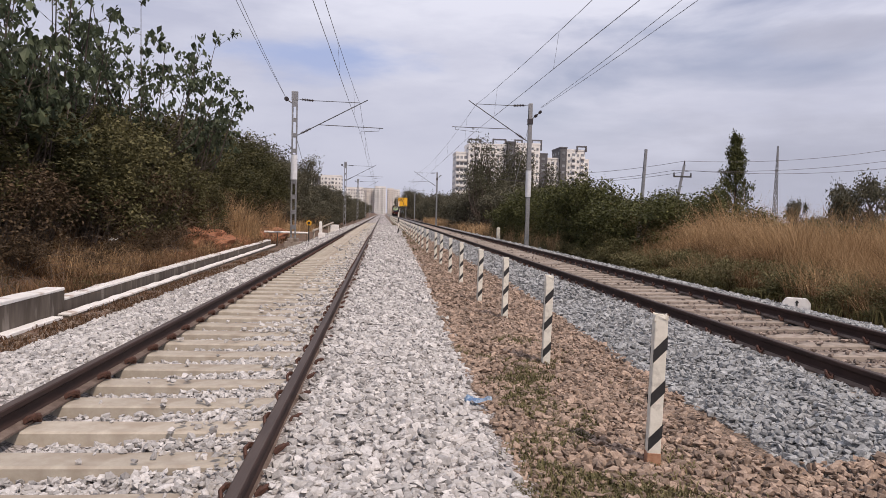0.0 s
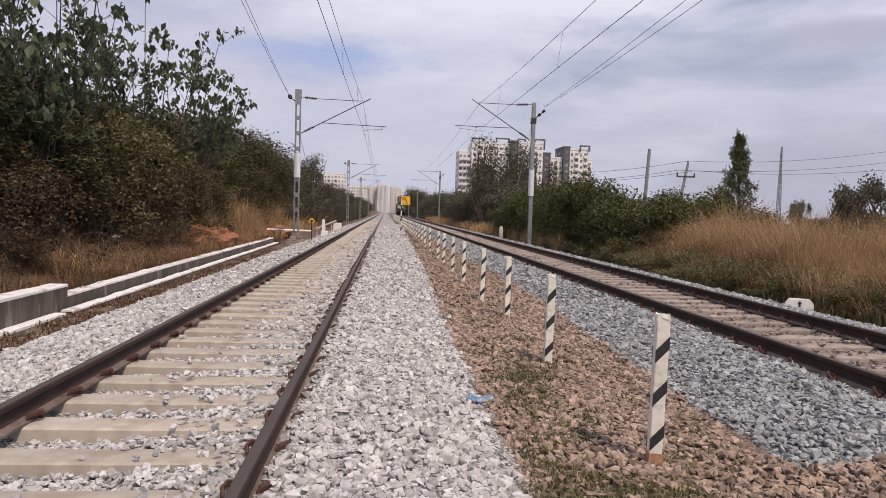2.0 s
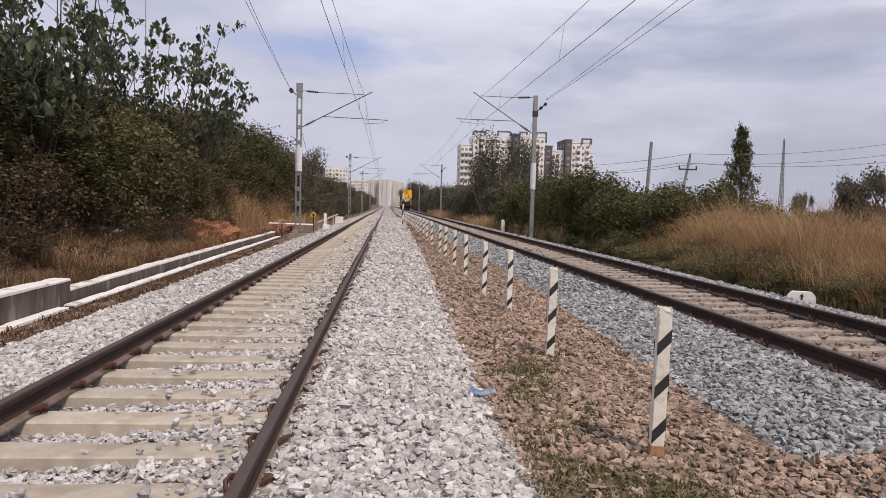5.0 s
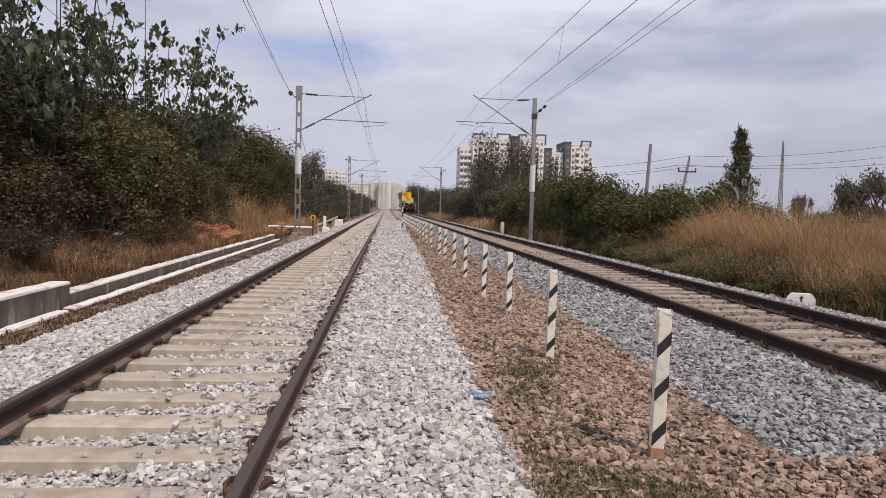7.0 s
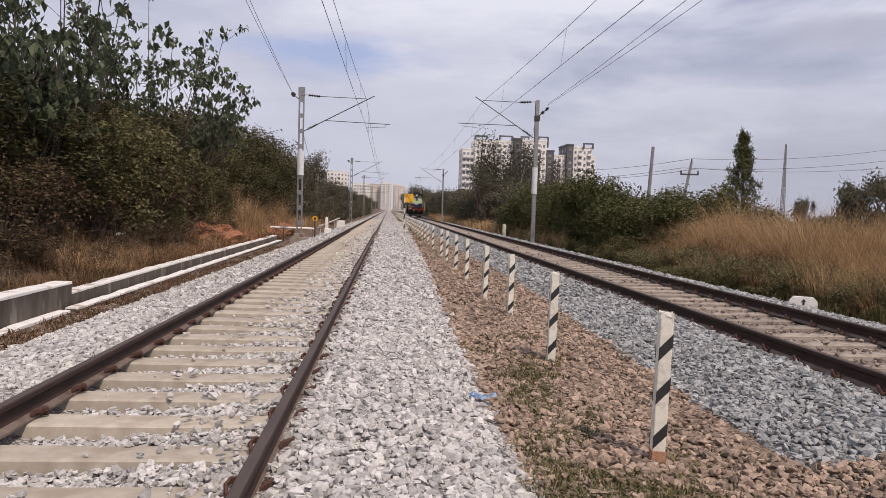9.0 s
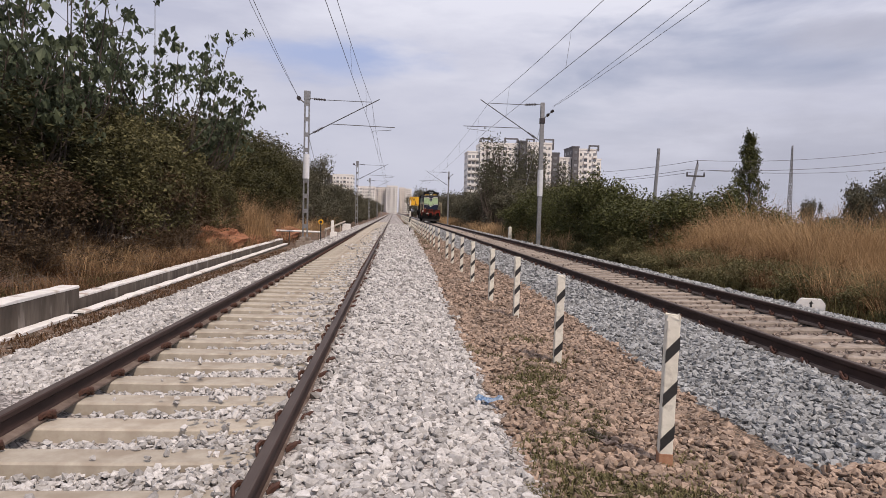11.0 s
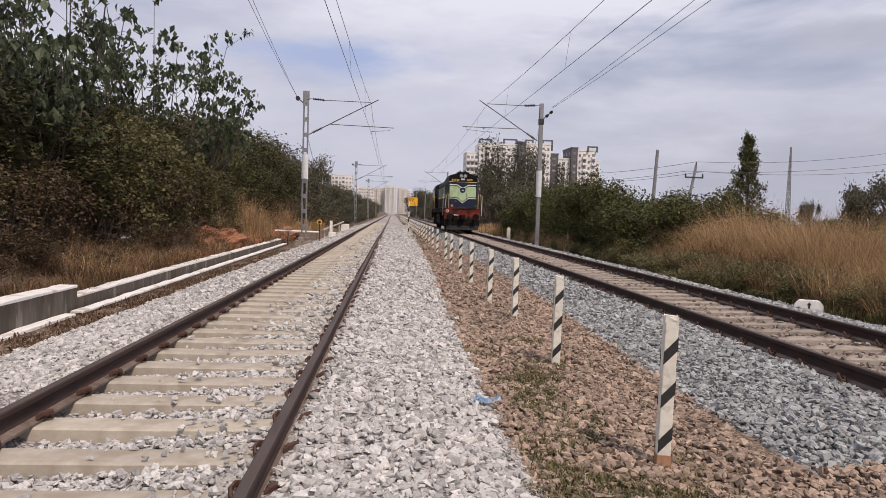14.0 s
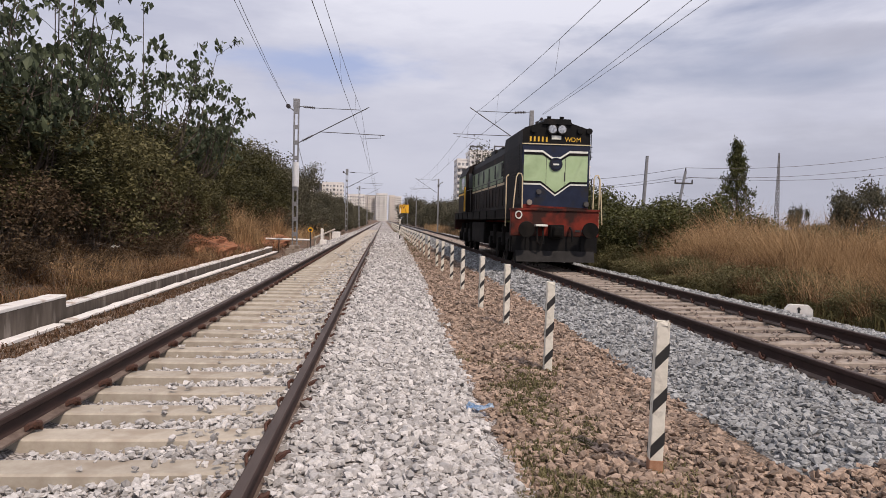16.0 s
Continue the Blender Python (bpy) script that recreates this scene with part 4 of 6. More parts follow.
    hood = p("hood", bm, M_LOCO_GRIME, "oily dark hood")
    bm = bmesh.new()
    prism(bm, [(-1.06, 3.76), (1.06, 3.76), (1.06, 4.18), (0.98, 4.25), (0.42, 4.42), (-0.42, 4.42), (-0.98, 4.25), (-1.06, 4.18)], Y - 0.01, 3.2)
    p("radiator_roof", bm, M_LOCO_BLACK, "sooty black roof end")
    bm = bmesh.new()
    prism(bm, [(-1.06, 3.72), (1.06, 3.72), (1.0, 3.95), (0.6, 4.12), (-0.6, 4.12), (-1.0, 3.95)], 3.2, 12.0)
    for y, z in ((4.0, 4.32), (5.6, 4.22), (7.4, 4.30), (9.4, 4.2)):
        box(bm, -0.75, 0.75, y, y + 1.1, 4.05, z, 0.04)
    p("hood_roof", bm, M_LOCO_BLACK)
    bm = bmesh.new()
    prism(bm, [(-0.46, 4.36), (0.46, 4.36), (0.40, 4.52), (-0.40, 4.52)], Y - 0.08, 1.1)
    p("headlight_housing", bm, M_LOCO_BLACK)
    for x in (-0.15, 0.15):
        bm = bmesh.new()
        rod(bm, (x, Y - 0.01, 4.2), (x, Y - 0.10, 4.2), 0.16, 0.165, 20)
        lampo = p("headlight", bm, M_LOCO_BLACK, "round twin headlight")
        bm = bmesh.new()
        rod(bm, (x, Y - 0.095, 4.2), (x, Y - 0.115, 4.2), 0.135, 0.115, 20)
        p("lens", bm, M_CHROME, "", lampo)
    for x in (-0.22, 0.18):
        bm = bmesh.new()
        rod(bm, (x, Y + 0.15, 4.5), (x, Y + 0.15, 4.62), 0.05, 0.07, 10)
        p("horn", bm, M_LOCO_BLACK)
    for x in (-0.72, 0.72, 1.02):
        bm = bmesh.new()
        rod(bm, (x, Y - 0.01, 4.18), (x, Y - 0.07, 4.18), 0.10, 0.09, 14)
        p("marker_light", bm, M_LOCO_BLACK)
    bm = bmesh.new()
    box(bm, -0.16, 0.14, Y - 0.03, Y - 0.012, 3.90, 4.02, 0.003)
    p("white_plate", bm, M_LOCO_WHITE)
    for k, ch in enumerate("WDM"):
        o = text_mesh(ch, 0.20, M_LOCO_YELLOW, "letter", L)
        o.matrix_basis = pose(0.36 + k * 0.165, Y - 0.016, 3.90, 90, 0, 0)
    for x0, n in ((-0.84, 5),):
        for i in range(n):
            bm = bmesh.new()
            x = x0 + i * 0.125
            box(bm, x, x + 0.055, Y - 0.018, Y - 0.012, 3.825, 3.975)
            p("number_mark", bm, M_LOCO_YELLOW, "yellow painted mark")
    bm = bmesh.new()
    box(bm, -1.07, 1.07, Y - 0.03, Y - 0.002, 3.735, 3.765)
    p("yellow_line", bm, M_HANDRAIL)
    bm = bmesh.new()
    plate(bm, [(-1.05, 1.78), (1.05, 1.78), (1.05, 3.74), (-1.05, 3.74)], Y - 0.006, 0.006)
    p("blue_panel", bm, M_LOCO_BLUE, "dark blue front panel")
    bm = bmesh.new()
    plate(bm, [(-1.05, 1.78), (1.05, 1.78), (1.05, 1.80), (0.4, 1.83), (-0.2, 1.84), (-0.7, 1.88), (-1.05, 1.90)], Y - 0.010, 0.004)
    p("rust_smear", bm, M_LOCO_RED, "dusty red smear")
    top = [(-1.0, 3.50), (-0.42, 3.50), (-0.12, 3.30), (0.12, 3.30), (0.42, 3.50), (1.0, 3.50)]
    low = [(-1.0, 2.54), (-0.46, 2.54), (0.0, 2.20), (0.46, 2.54), (1.0, 2.54)]
    bm = bmesh.new()
    plate(bm, top + low[::-1], Y - 0.012, 0.012)
    p("green_panel", bm, M_LOCO_GREEN, "light green front panel")
    bm = bmesh.new()
    band(bm, [(x, z + 0.06) for x, z in top], 0.065, Y - 0.016)
    p("white_stripe", bm, M_LOCO_WHITE)
    bm = bmesh.new()
    band(bm, [(x, z - 0.005) for x, z in top], 0.075, Y - 0.024)
    p("dark_stripe", bm, M_LOCO_BLACK)
    bm = bmesh.new()
    band(bm, [(x, z + 0.075) for x, z in low], 0.065, Y - 0.024)
    p("dark_stripe", bm, M_LOCO_BLACK)
    bm = bmesh.new()
    band(bm, [(x, z + 0.01) for x, z in low], 0.055, Y - 0.016)
    p("white_stripe", bm, M_LOCO_WHITE)
    bm = bmesh.new()
    rod(bm, (0, Y - 0.01, 3.14), (0, Y - 0.05, 3.14), 0.21, 0.20, 28)
    emblem = p("emblem", bm, M_LOCO_BLUE, "round dark emblem disc")
    bm = bmesh.new()
    box(bm, -0.09, 0.09, Y - 0.058, Y - 0.05, 3.11, 3.16, 0.002)
    p("emblem_bar", bm, M_LOCO_WHITE, "", emblem)
    bm = bmesh.new()
    for i in range(20):
        a, b = i * math.tau / 20, (i + 1) * math.tau / 20
        rod(bm, (0.16 * math.cos(a), Y - 0.052, 3.14 + 0.16 * math.sin(a)), (0.16 * math.cos(b), Y - 0.052, 3.14 + 0.16 * math.sin(b)), 0.010, 0.010, 5)
    p("emblem_ring", bm, M_LOCO_GUARD, "", emblem)
    bm = bmesh.new()
    for x in (-0.30, 0.30):
        box(bm, x - 0.006, x + 0.006, Y - 0.016, Y - 0.01, 2.45, 3.42)
    rod(bm, (0.28, Y - 0.02, 2.62), (0.28, Y - 0.02, 2.9), 0.012)
    p("door_seam", bm, M_DARK_METAL)
    for x, z, r in ((-0.52, 2.28, 0.085), (-0.80, 1.95, 0.09), (0.98, 1.93, 0.09)):
        bm = bmesh.new()
        rod(bm, (x, Y, z), (x, Y - 0.08, z), r, r * 0.9, 16)
        p("tail_lamp", bm, M_DARK_METAL if x > -0.7 else M_SLEEPER_OLD)

    # handrails at the corners
    for sx in (-1, 1):
        for x, yy in ((1.18, 0.06), (1.36, 0.7)):
            bm = bmesh.new()
            x += 0.14 if sx > 0 else 0
            X = sx * x
            pts = [(X + sx * 0.16, yy, 1.3), (X + sx * 0.12, yy, 2.0), (X + sx * 0.06, yy, 2.7), (X, yy, 2.83), (X - sx * 0.09, yy, 2.82), (X - sx * 0.13, yy, 2.7), (X - sx * 0.14, yy, 1.78)]
            if yy > 0.5:
                pts = [(sx * (x + 0.07), yy, 1.2), (sx * (x + 0.07), yy, 2.75), (sx * x, yy, 2.82)]
            tube(bm, pts, 0.02, 7)
            p("handrail", bm, M_HANDRAIL, "cream painted handrail")
    bm = bmesh.new()
    rod(bm, (1.09, Y, 3.3), (1.09, Y, 4.1), 0.015)
    for z in (3.4, 3.55, 3.7):
        rod(bm, (1.05, Y, z), (1.14, Y, z), 0.012)
    p("grab_iron", bm, M_LOCO_BLACK)

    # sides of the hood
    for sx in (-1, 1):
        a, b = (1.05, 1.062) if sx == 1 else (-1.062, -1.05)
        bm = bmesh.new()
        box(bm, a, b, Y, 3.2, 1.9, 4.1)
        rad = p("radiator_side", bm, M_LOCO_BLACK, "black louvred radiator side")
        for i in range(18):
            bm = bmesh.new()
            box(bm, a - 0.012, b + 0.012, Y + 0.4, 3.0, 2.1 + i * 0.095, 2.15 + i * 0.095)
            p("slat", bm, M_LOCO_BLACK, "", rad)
        bm = bmesh.new()
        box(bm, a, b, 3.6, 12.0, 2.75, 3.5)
        p("green_band", bm, M_LOCO_GREEN_SIDE, "sooty green side band toned as in shade")
        bm = bmesh.new()
        box(bm, a - 0.004, b + 0.004, 3.2, 12.0, 2.64, 2.72)
        p("cream_line", bm, M_HANDRAIL)
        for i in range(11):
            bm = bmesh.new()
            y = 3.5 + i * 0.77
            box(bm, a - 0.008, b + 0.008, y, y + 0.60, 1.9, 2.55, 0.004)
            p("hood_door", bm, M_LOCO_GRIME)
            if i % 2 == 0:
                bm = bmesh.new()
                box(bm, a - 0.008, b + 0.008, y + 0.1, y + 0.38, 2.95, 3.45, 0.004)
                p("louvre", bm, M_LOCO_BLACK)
    # cab at the far end
    bm = bmesh.new()
    prism(bm, [(-1.38, 1.77), (1.38, 1.77), (1.38, 3.55), (1.2, 3.95), (0.6, 4.22), (-0.6, 4.22), (-1.2, 3.95), (-1.38, 3.55)], 12.0, 15.0)
    cab = p("cab", bm, M_LOCO_GRIME, "dark driving cab")
    for sx in (-1, 1):
        a, b = (1.38, 1.39) if sx == 1 else (-1.39, -1.38)
        bm = bmesh.new()
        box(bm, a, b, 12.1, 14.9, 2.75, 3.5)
        p("cab_band", bm, M_LOCO_GREEN_SIDE, "", cab)
        bm = bmesh.new()
        box(bm, a - 0.006, b + 0.006, 12.5, 13.7, 2.85, 3.42)
        p("cab_window", bm, M_WINDOW, "", cab)
        bm = bmesh.new()
        box(bm, a - 0.006, b + 0.006, 12.05, 14.95, 2.6, 2.68)
        p("cab_line", bm, M_LOCO_YELLOW, "", cab)
        for yy in (11.9, 12.25):
            bm = bmesh.new()
            rod(bm, (sx * 1.42, yy, 1.8), (sx * 1.42, yy, 2.95), 0.02)
            p("cab_handrail", bm, M_LOCO_YELLOW)
    for x in (-1, 1):
        bm = bmesh.new()
        box(bm, x * 0.95 - 0.3, x * 0.95 + 0.3, 11.97, 12.0, 2.9, 3.6, 0.02)
        p("cab_front_window", bm, M_WINDOW, "", cab)
    bm = bmesh.new()
    for y in np.arange(1.0, 12.0, 1.8):
        for x in (-1.40, 1.40):
            rod(bm, (x, y, 1.76), (x, y, 2.75), 0.016, 0.016, 6)
    for x in (-1.40, 1.40):
        rod(bm, (x, 1.0, 2.75), (x, 11.8, 2.75), 0.016, 0.016, 6)
    p("walkway_rail", bm, M_DARK_METAL)
    # bogies, tank and wheels
    bm = bmesh.new()
    box(bm, -1.25, 1.25, 6.6, 10.4, 0.45, 1.32, 0.08)
    p("fuel_tank", bm, M_LOCO_GREY, "grimy fuel tank")
    for y0 in (1.0, 11.3):
        bm = bmesh.new()
        for sx in (-1, 1):
            box(bm, sx * 1.08 - 0.08, sx * 1.08 + 0.08, y0, y0 + 4.6, 0.62, 0.98, 0.03)
            for k in range(3):
                box(bm, sx * 1.12 - 0.13, sx * 1.12 + 0.13, y0 + 0.4 + 1.85 * k - 0.22, y0 + 0.4 + 1.85 * k + 0.22, 0.35, 0.80, 0.04)
            for k in range(2):
                rod(bm, (sx * 1.12, y0 + 1.3 + 1.85 * k, 0.55), (sx * 1.12, y0 + 1.3 + 1.85 * k, 1.25), 0.14, 0.14, 12)
            box(bm, sx * 1.2 - 0.05, sx * 1.2 + 0.05, y0 - 0.3, y0 + 0.0, 0.4, 1.32, 0.02)
        p("bogie_frame", bm, M_LOCO_GREY, "grimy six-wheel bogie frame")
        for k in range(3):
            w = new("wheelset")
            w.parent = L
            home = pose(0, y0 + 0.4 + 1.85 * k, 0.546)
            w.matrix_basis = home
            WHEELS.append((w, home))
            for sx in (-1, 1):
                bm = bmesh.new()
                rod(bm, (sx * 0.80, 0, 0), (sx * 0.93, 0, 0), 0.546, 0.546, 32)
                rod(bm, (sx * 0.77, 0, 0), (sx * 0.80, 0, 0), 0.575, 0.575, 32)
                for q in range(5):
                    a = q * math.tau / 5
                    rod(bm, (sx * 0.93, 0.3 * math.cos(a), 0.3 * math.sin(a)), (sx * 0.945, 0.3 * math.cos(a), 0.3 * math.sin(a)), 0.07, 0.06, 10)
                p("wheel", bm, M_LOCO_GREY, "", w)
            bm = bmesh.new()
            rod(bm, (-0.8, 0, 0), (0.8, 0, 0), 0.09, 0.09, 12)
            p("axle", bm, M_LOCO_GREY, "", w)
    bm = bmesh.new()
    box(bm, -1.38, 1.38, 16.6, 16.85, 0.9, 1.78, 0.02)
    p("rear_beam", bm, M_LOCO_RED)
    bm = bmesh.new()
    prism(bm, [(-0.95, 1.77), (0.95, 1.77), (0.95, 3.5), (0.6, 3.75), (-0.6, 3.75), (-0.95, 3.5)], 15.0, 16.5)
    p("short_hood", bm, M_LOCO_GRIME)
    return L


LOCO = locomotive()

# ---- plants ----
def leaf_cloud(centres, spread, per, size, droop=0.3, seed=1, aspect=0.55):
    """Folded leaves strewn round the given centres; arrays of verts and triangles."""
    g = np.random.default_rng(seed)
    c = np.repeat(np.asarray(centres, dtype=float), per, axis=0)
    n = len(c)
    c = c + g.normal(size=(n, 3)) * spread
    ax = g.normal(size=(n, 3))
    ax[:, 2] = ax[:, 2] * 0.5 - droop
    ax /= np.linalg.norm(ax, axis=1)[:, None]
    up = g.normal(size=(n, 3)) * 0.7 + np.array([0, 0, 1.0])
    sd = np.cross(ax, up)
    sd /= np.linalg.norm(sd, axis=1)[:, None] + 1e-9
    nr = np.cross(sd, ax)
    s = size * np.clip(g.lognormal(0, 0.3, n), 0.5, 1.8)[:, None]
    a, b = c - ax * s * 0.5, c + ax * s * 0.5
    l = c + sd * s * aspect * 0.5 + nr * s * 0.10 - ax * s * 0.08
    r = c - sd * s * aspect * 0.5 + nr * s * 0.10 - ax * s * 0.08
    v = np.stack([a, l, b, r], 1).reshape(-1, 3)
    k = 4 * np.arange(n)[:, None]
    f = np.concatenate([k + [0, 2, 1], k + [0, 3, 2]], 1).reshape(-1, 3)
    return v, f


def crown_points(g, n, rx, ry, z0, z1, shell=0.45, lumps=7, size_k=1.0):
    """Points in an uneven crown made of several overlapping lumps."""
    w, e = 0.55 + 0.3 * (1 - size_k), 0.22 * size_k
    cs = [(g.uniform(-w, w) * rx, g.uniform(-w, w) * ry, g.uniform(z0 + (e + 0.03) * (z1 - z0), z1 - e * (z1 - z0)), g.uniform(0.35, 0.62) * size_k) for _ in range(lumps)]
    pts = []
    while len(pts) < n:
        cx, cy, cz, k = cs[int(g.integers(lumps))]
        d = g.normal(size=3)
        d /= np.linalg.norm(d)
        rad = g.uniform(shell, 1.0) ** 0.7
        q = (cx + d[0] * rad * k * rx, cy + d[1] * rad * k * ry, cz + d[2] * rad * k * (z1 - z0) * 0.5)
        if q[2] > z0:
            pts.append(q)
    return pts


def stems(bm, g, tips, base, r0, bend=0.25):
    for tip in tips:
        a, b = Vector(base), Vector(tip)
        mid = a + (b - a) * 0.5 + Vector((g.uniform(-1, 1), g.uniform(-1, 1), g.uniform(0, 0.8))) * bend * (b - a).length * 0.5
        rod(bm, a, mid, r0, r0 * 0.6, 6)
        rod(bm, mid, b, r0 * 0.6, r0 * 0.22, 5)


def shrub(name, label, seed, rx, ry, h, clusters, per, size, leafmat, spread=0.16, low=0.05, trunk=0.05, category="shrub", group="", nstem=9, droop=0.3, lumps=7, size_k=1.0):
    g = np.random.default_rng(seed)
    t = thing(name, label, category, group)
    pts = crown_points(g, clusters, rx, ry, h * low, h, 0.45 if size_k == 1 else 0.7, lumps, size_k)
    bm = bmesh.new()
    stems(bm, g, [pts[i] for i in range(0, len(pts), max(1, len(pts) // nstem))], (0, 0, -0.3), trunk)
    part("trunk" if category == "tree" else "branchwork", bm, M_BARK, t)
    v, f = leaf_cloud(pts, spread, per, size, droop, seed)
    bulk("crown" if category == "tree" else "foliage", v, f, leafmat, t)
    return t


def settle(proto_thing, places):
    """The prototype takes the first place, copies the rest: rows of x, y, scale, height scale."""
    for i, (x, y, s, sz) in enumerate(places):
        m = pose(x, y, ground_z(x, y) - 0.05, 0, 0, random.uniform(0, 360)) @ Matrix.Diagonal((s, s, sz, 1))
        if i:
            ob = copy_thing(proto_thing, m)
        else:
            first = m
    proto_thing.matrix_basis = first


BANK = "shrubs on the bank"
sh_a = shrub("bank_shrub", "dense dark green shrub on the earth bank", 11, 2.3, 2.3, 5.4, 430, 17, 0.15, M_LEAF_DARK, 0.17, group=BANK, trunk=0.03, lumps=26, size_k=0.52)
sh_b = shrub("bank_shrub", "olive brown half-dry shrub on the earth bank", 12, 2.0, 2.0, 4.2, 400, 16, 0.13, M_LEAF_OLIVE, 0.16, group=BANK, trunk=0.03, lumps=24, size_k=0.52)
sh_c = shrub("bank_shrub", "low dry brown scrub at the foot of the bank", 13, 1.6, 1.6, 2.4, 230, 13, 0.10, M_LEAF_DRY, 0.16, group=BANK, low=0.02, trunk=0.014, nstem=70, lumps=16, size_k=0.6)
sh_e = shrub("bank_shrub", "yellow-green shrub of small leaves on the bank, sunlight in their colour", 15, 1.9, 1.9, 3.6, 430, 18, 0.115, M_LEAF_SUN, 0.15, group=BANK, trunk=0.03, lumps=24, size_k=0.5, nstem=24)
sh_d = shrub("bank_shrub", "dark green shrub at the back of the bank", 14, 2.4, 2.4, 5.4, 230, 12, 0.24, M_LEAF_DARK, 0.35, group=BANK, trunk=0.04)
pa, pb, pc, pd = [], [], [], []
for i, y in enumerate(np.arange(8.0, 62, 2.3)):
    k = float(np.interp(y, [7, 20, 30, 50, 60], [0.60, 0.62, 0.70, 0.92, 0.95]))
    (pa if i % 3 != 1 else pb).append((-10.2 + random.uniform(-0.5, 0.5), y, random.uniform(0.95, 1.1), k * random.uniform(0.92, 1.12)))
    (pb if i % 3 != 1 else pa).append((-8.8 + random.uniform(-0.4, 0.3), y + 1.1, random.uniform(0.7, 0.9), k * random.uniform(0.72, 0.95)))
    pd.append((-13.0 + random.uniform(-0.8, 0.8), y + 0.6, 1.25, k * random.uniform(1.25, 1.5)))
    pc.append((-7.9 + random.uniform(-0.3, 0.2), y, random.uniform(0.6, 0.9), random.uniform(0.6, 0.95)))
    if y < 32:
        pc.append((-7.2 + random.uniform(-0.3, 0.3), y - 0.2, random.uniform(0.4, 0.55), random.uniform(0.2, 0.36)))
settle(sh_a, pa)
settle(sh_b, pb)
settle(sh_c, pc)
settle(sh_d, pd)
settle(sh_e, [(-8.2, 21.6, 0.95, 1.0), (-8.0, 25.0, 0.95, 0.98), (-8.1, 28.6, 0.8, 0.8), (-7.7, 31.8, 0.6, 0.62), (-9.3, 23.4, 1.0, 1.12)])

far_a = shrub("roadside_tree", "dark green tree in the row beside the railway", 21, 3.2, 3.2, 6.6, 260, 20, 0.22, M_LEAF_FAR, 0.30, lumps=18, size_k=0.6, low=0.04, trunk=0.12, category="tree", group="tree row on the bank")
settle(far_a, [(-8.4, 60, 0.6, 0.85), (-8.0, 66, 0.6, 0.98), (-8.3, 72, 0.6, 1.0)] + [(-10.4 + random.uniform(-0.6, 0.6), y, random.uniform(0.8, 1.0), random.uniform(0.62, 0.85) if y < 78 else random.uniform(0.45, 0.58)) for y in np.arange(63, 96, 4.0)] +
       [(-9.6 + random.uniform(-0.6, 0.6), y, random.uniform(0.7, 0.9), random.uniform(0.5, 0.72)) for y in np.arange(96, 230, 5.0)] +
       [(-10.0 + random.uniform(-0.6, 0.6), y, 1.0, random.uniform(0.6, 0.85)) for y in np.arange(230, 480, 9.0)] +
       [(-14.5 + random.uniform(-1, 1), y, 1.2, random.uniform(1.0, 1.25) if y < 82 else random.uniform(0.65, 0.8)) for y in np.arange(64, 100, 5.5)] +
       [(-14.5 + random.uniform(-1, 1), y, 1.2, random.uniform(0.6, 0.8)) for y in np.arange(103, 200, 6.5)] +
       [(-7.2 + random.uniform(-0.4, 0.4), y, 0.5, random.uniform(0.25, 0.42)) for y in np.arange(52, 240, 4.5)] +
       [(-5.9 + random.uniform(-0.3, 0.3), y, 0.3, random.uniform(0.13, 0.2)) for y in np.arange(66, 240, 7)])


def broadleaf_tree(seed, h, reach, n_branch, label):
    """A sparse tree: long bare branches with tufts of big hanging leaves."""
    g = np.random.default_rng(seed)
    t = thing("broadleaf_tree", label, "tree")
    bm = bmesh.new()
    tips = []
    rod(bm, (0, 0, -0.3), (0.1, 0, h * 0.34), 0.14, 0.10, 8)
    for i in range(n_branch):
        a = g.uniform(0, math.tau)
        r = reach * math.sqrt(g.uniform(0.05, 1))
        p0 = Vector((0.1, 0, h * g.uniform(0.15, 0.34)))
        p2 = Vector((math.cos(a) * r, math.sin(a) * r, h * g.uniform(0.62, 1.0) - 0.2 * r))
        p1 = p0 + (p2 - p0) * 0.5 + Vector((math.cos(a) * 0.2 * r, math.sin(a) * 0.2 * r, -0.05 * h))
        rod(bm, p0, p1, 0.035, 0.022, 6)
        rod(bm, p1, p2, 0.022, 0.009, 6)
        tips.append(p2)
        for j in range(5):
            q = p1 + (p2 - p1) * g.uniform(0.15, 0.95)
            e = q + Vector((g.normal() * 0.4, g.normal() * 0.4, g.uniform(0.0, 0.6)))
            rod(bm, q, e, 0.009, 0.004, 5)
            tips.append(e)
    part("trunk", bm, M_BARK, t)
    v, f = leaf_cloud([tuple(q) for q in tips], (0.13, 0.13, 0.11), 13, 0.215, 1.5, seed, 0.6)
    bulk("crown", v, f, M_LEAF_BIG, t)
    return t


for seed, h, reach, n, x, y, turn, words in (
        (31, 8.4, 3.3, 20, -9.0, 26.5, 20, "sparse broad-leaved tree with hanging leaves above the shrubs"),
        (32, 8.4, 3.0, 17, -9.7, 21.5, 130, "tall broad-leaved tree with hanging leaves over the bank"),
        (33, 6.6, 2.3, 17, -9.4, 16.4, 250, "leafy broad-leaved tree at the edge of the bank"),
        (35, 4.9, 1.7, 20, -8.75, 18.0, 40, "low leafy broad-leaved tree in front of the shrubs"),
        (34, 6.6, 2.6, 20, -8.3, 30.0, 250, "sparse young broad-leaved tree rising from the scrub")):
    tr = broadleaf_tree(seed, h, reach, n, words)
    tr.matrix_basis = pose(x, y, ground_z(x, y), 0, 0, turn)


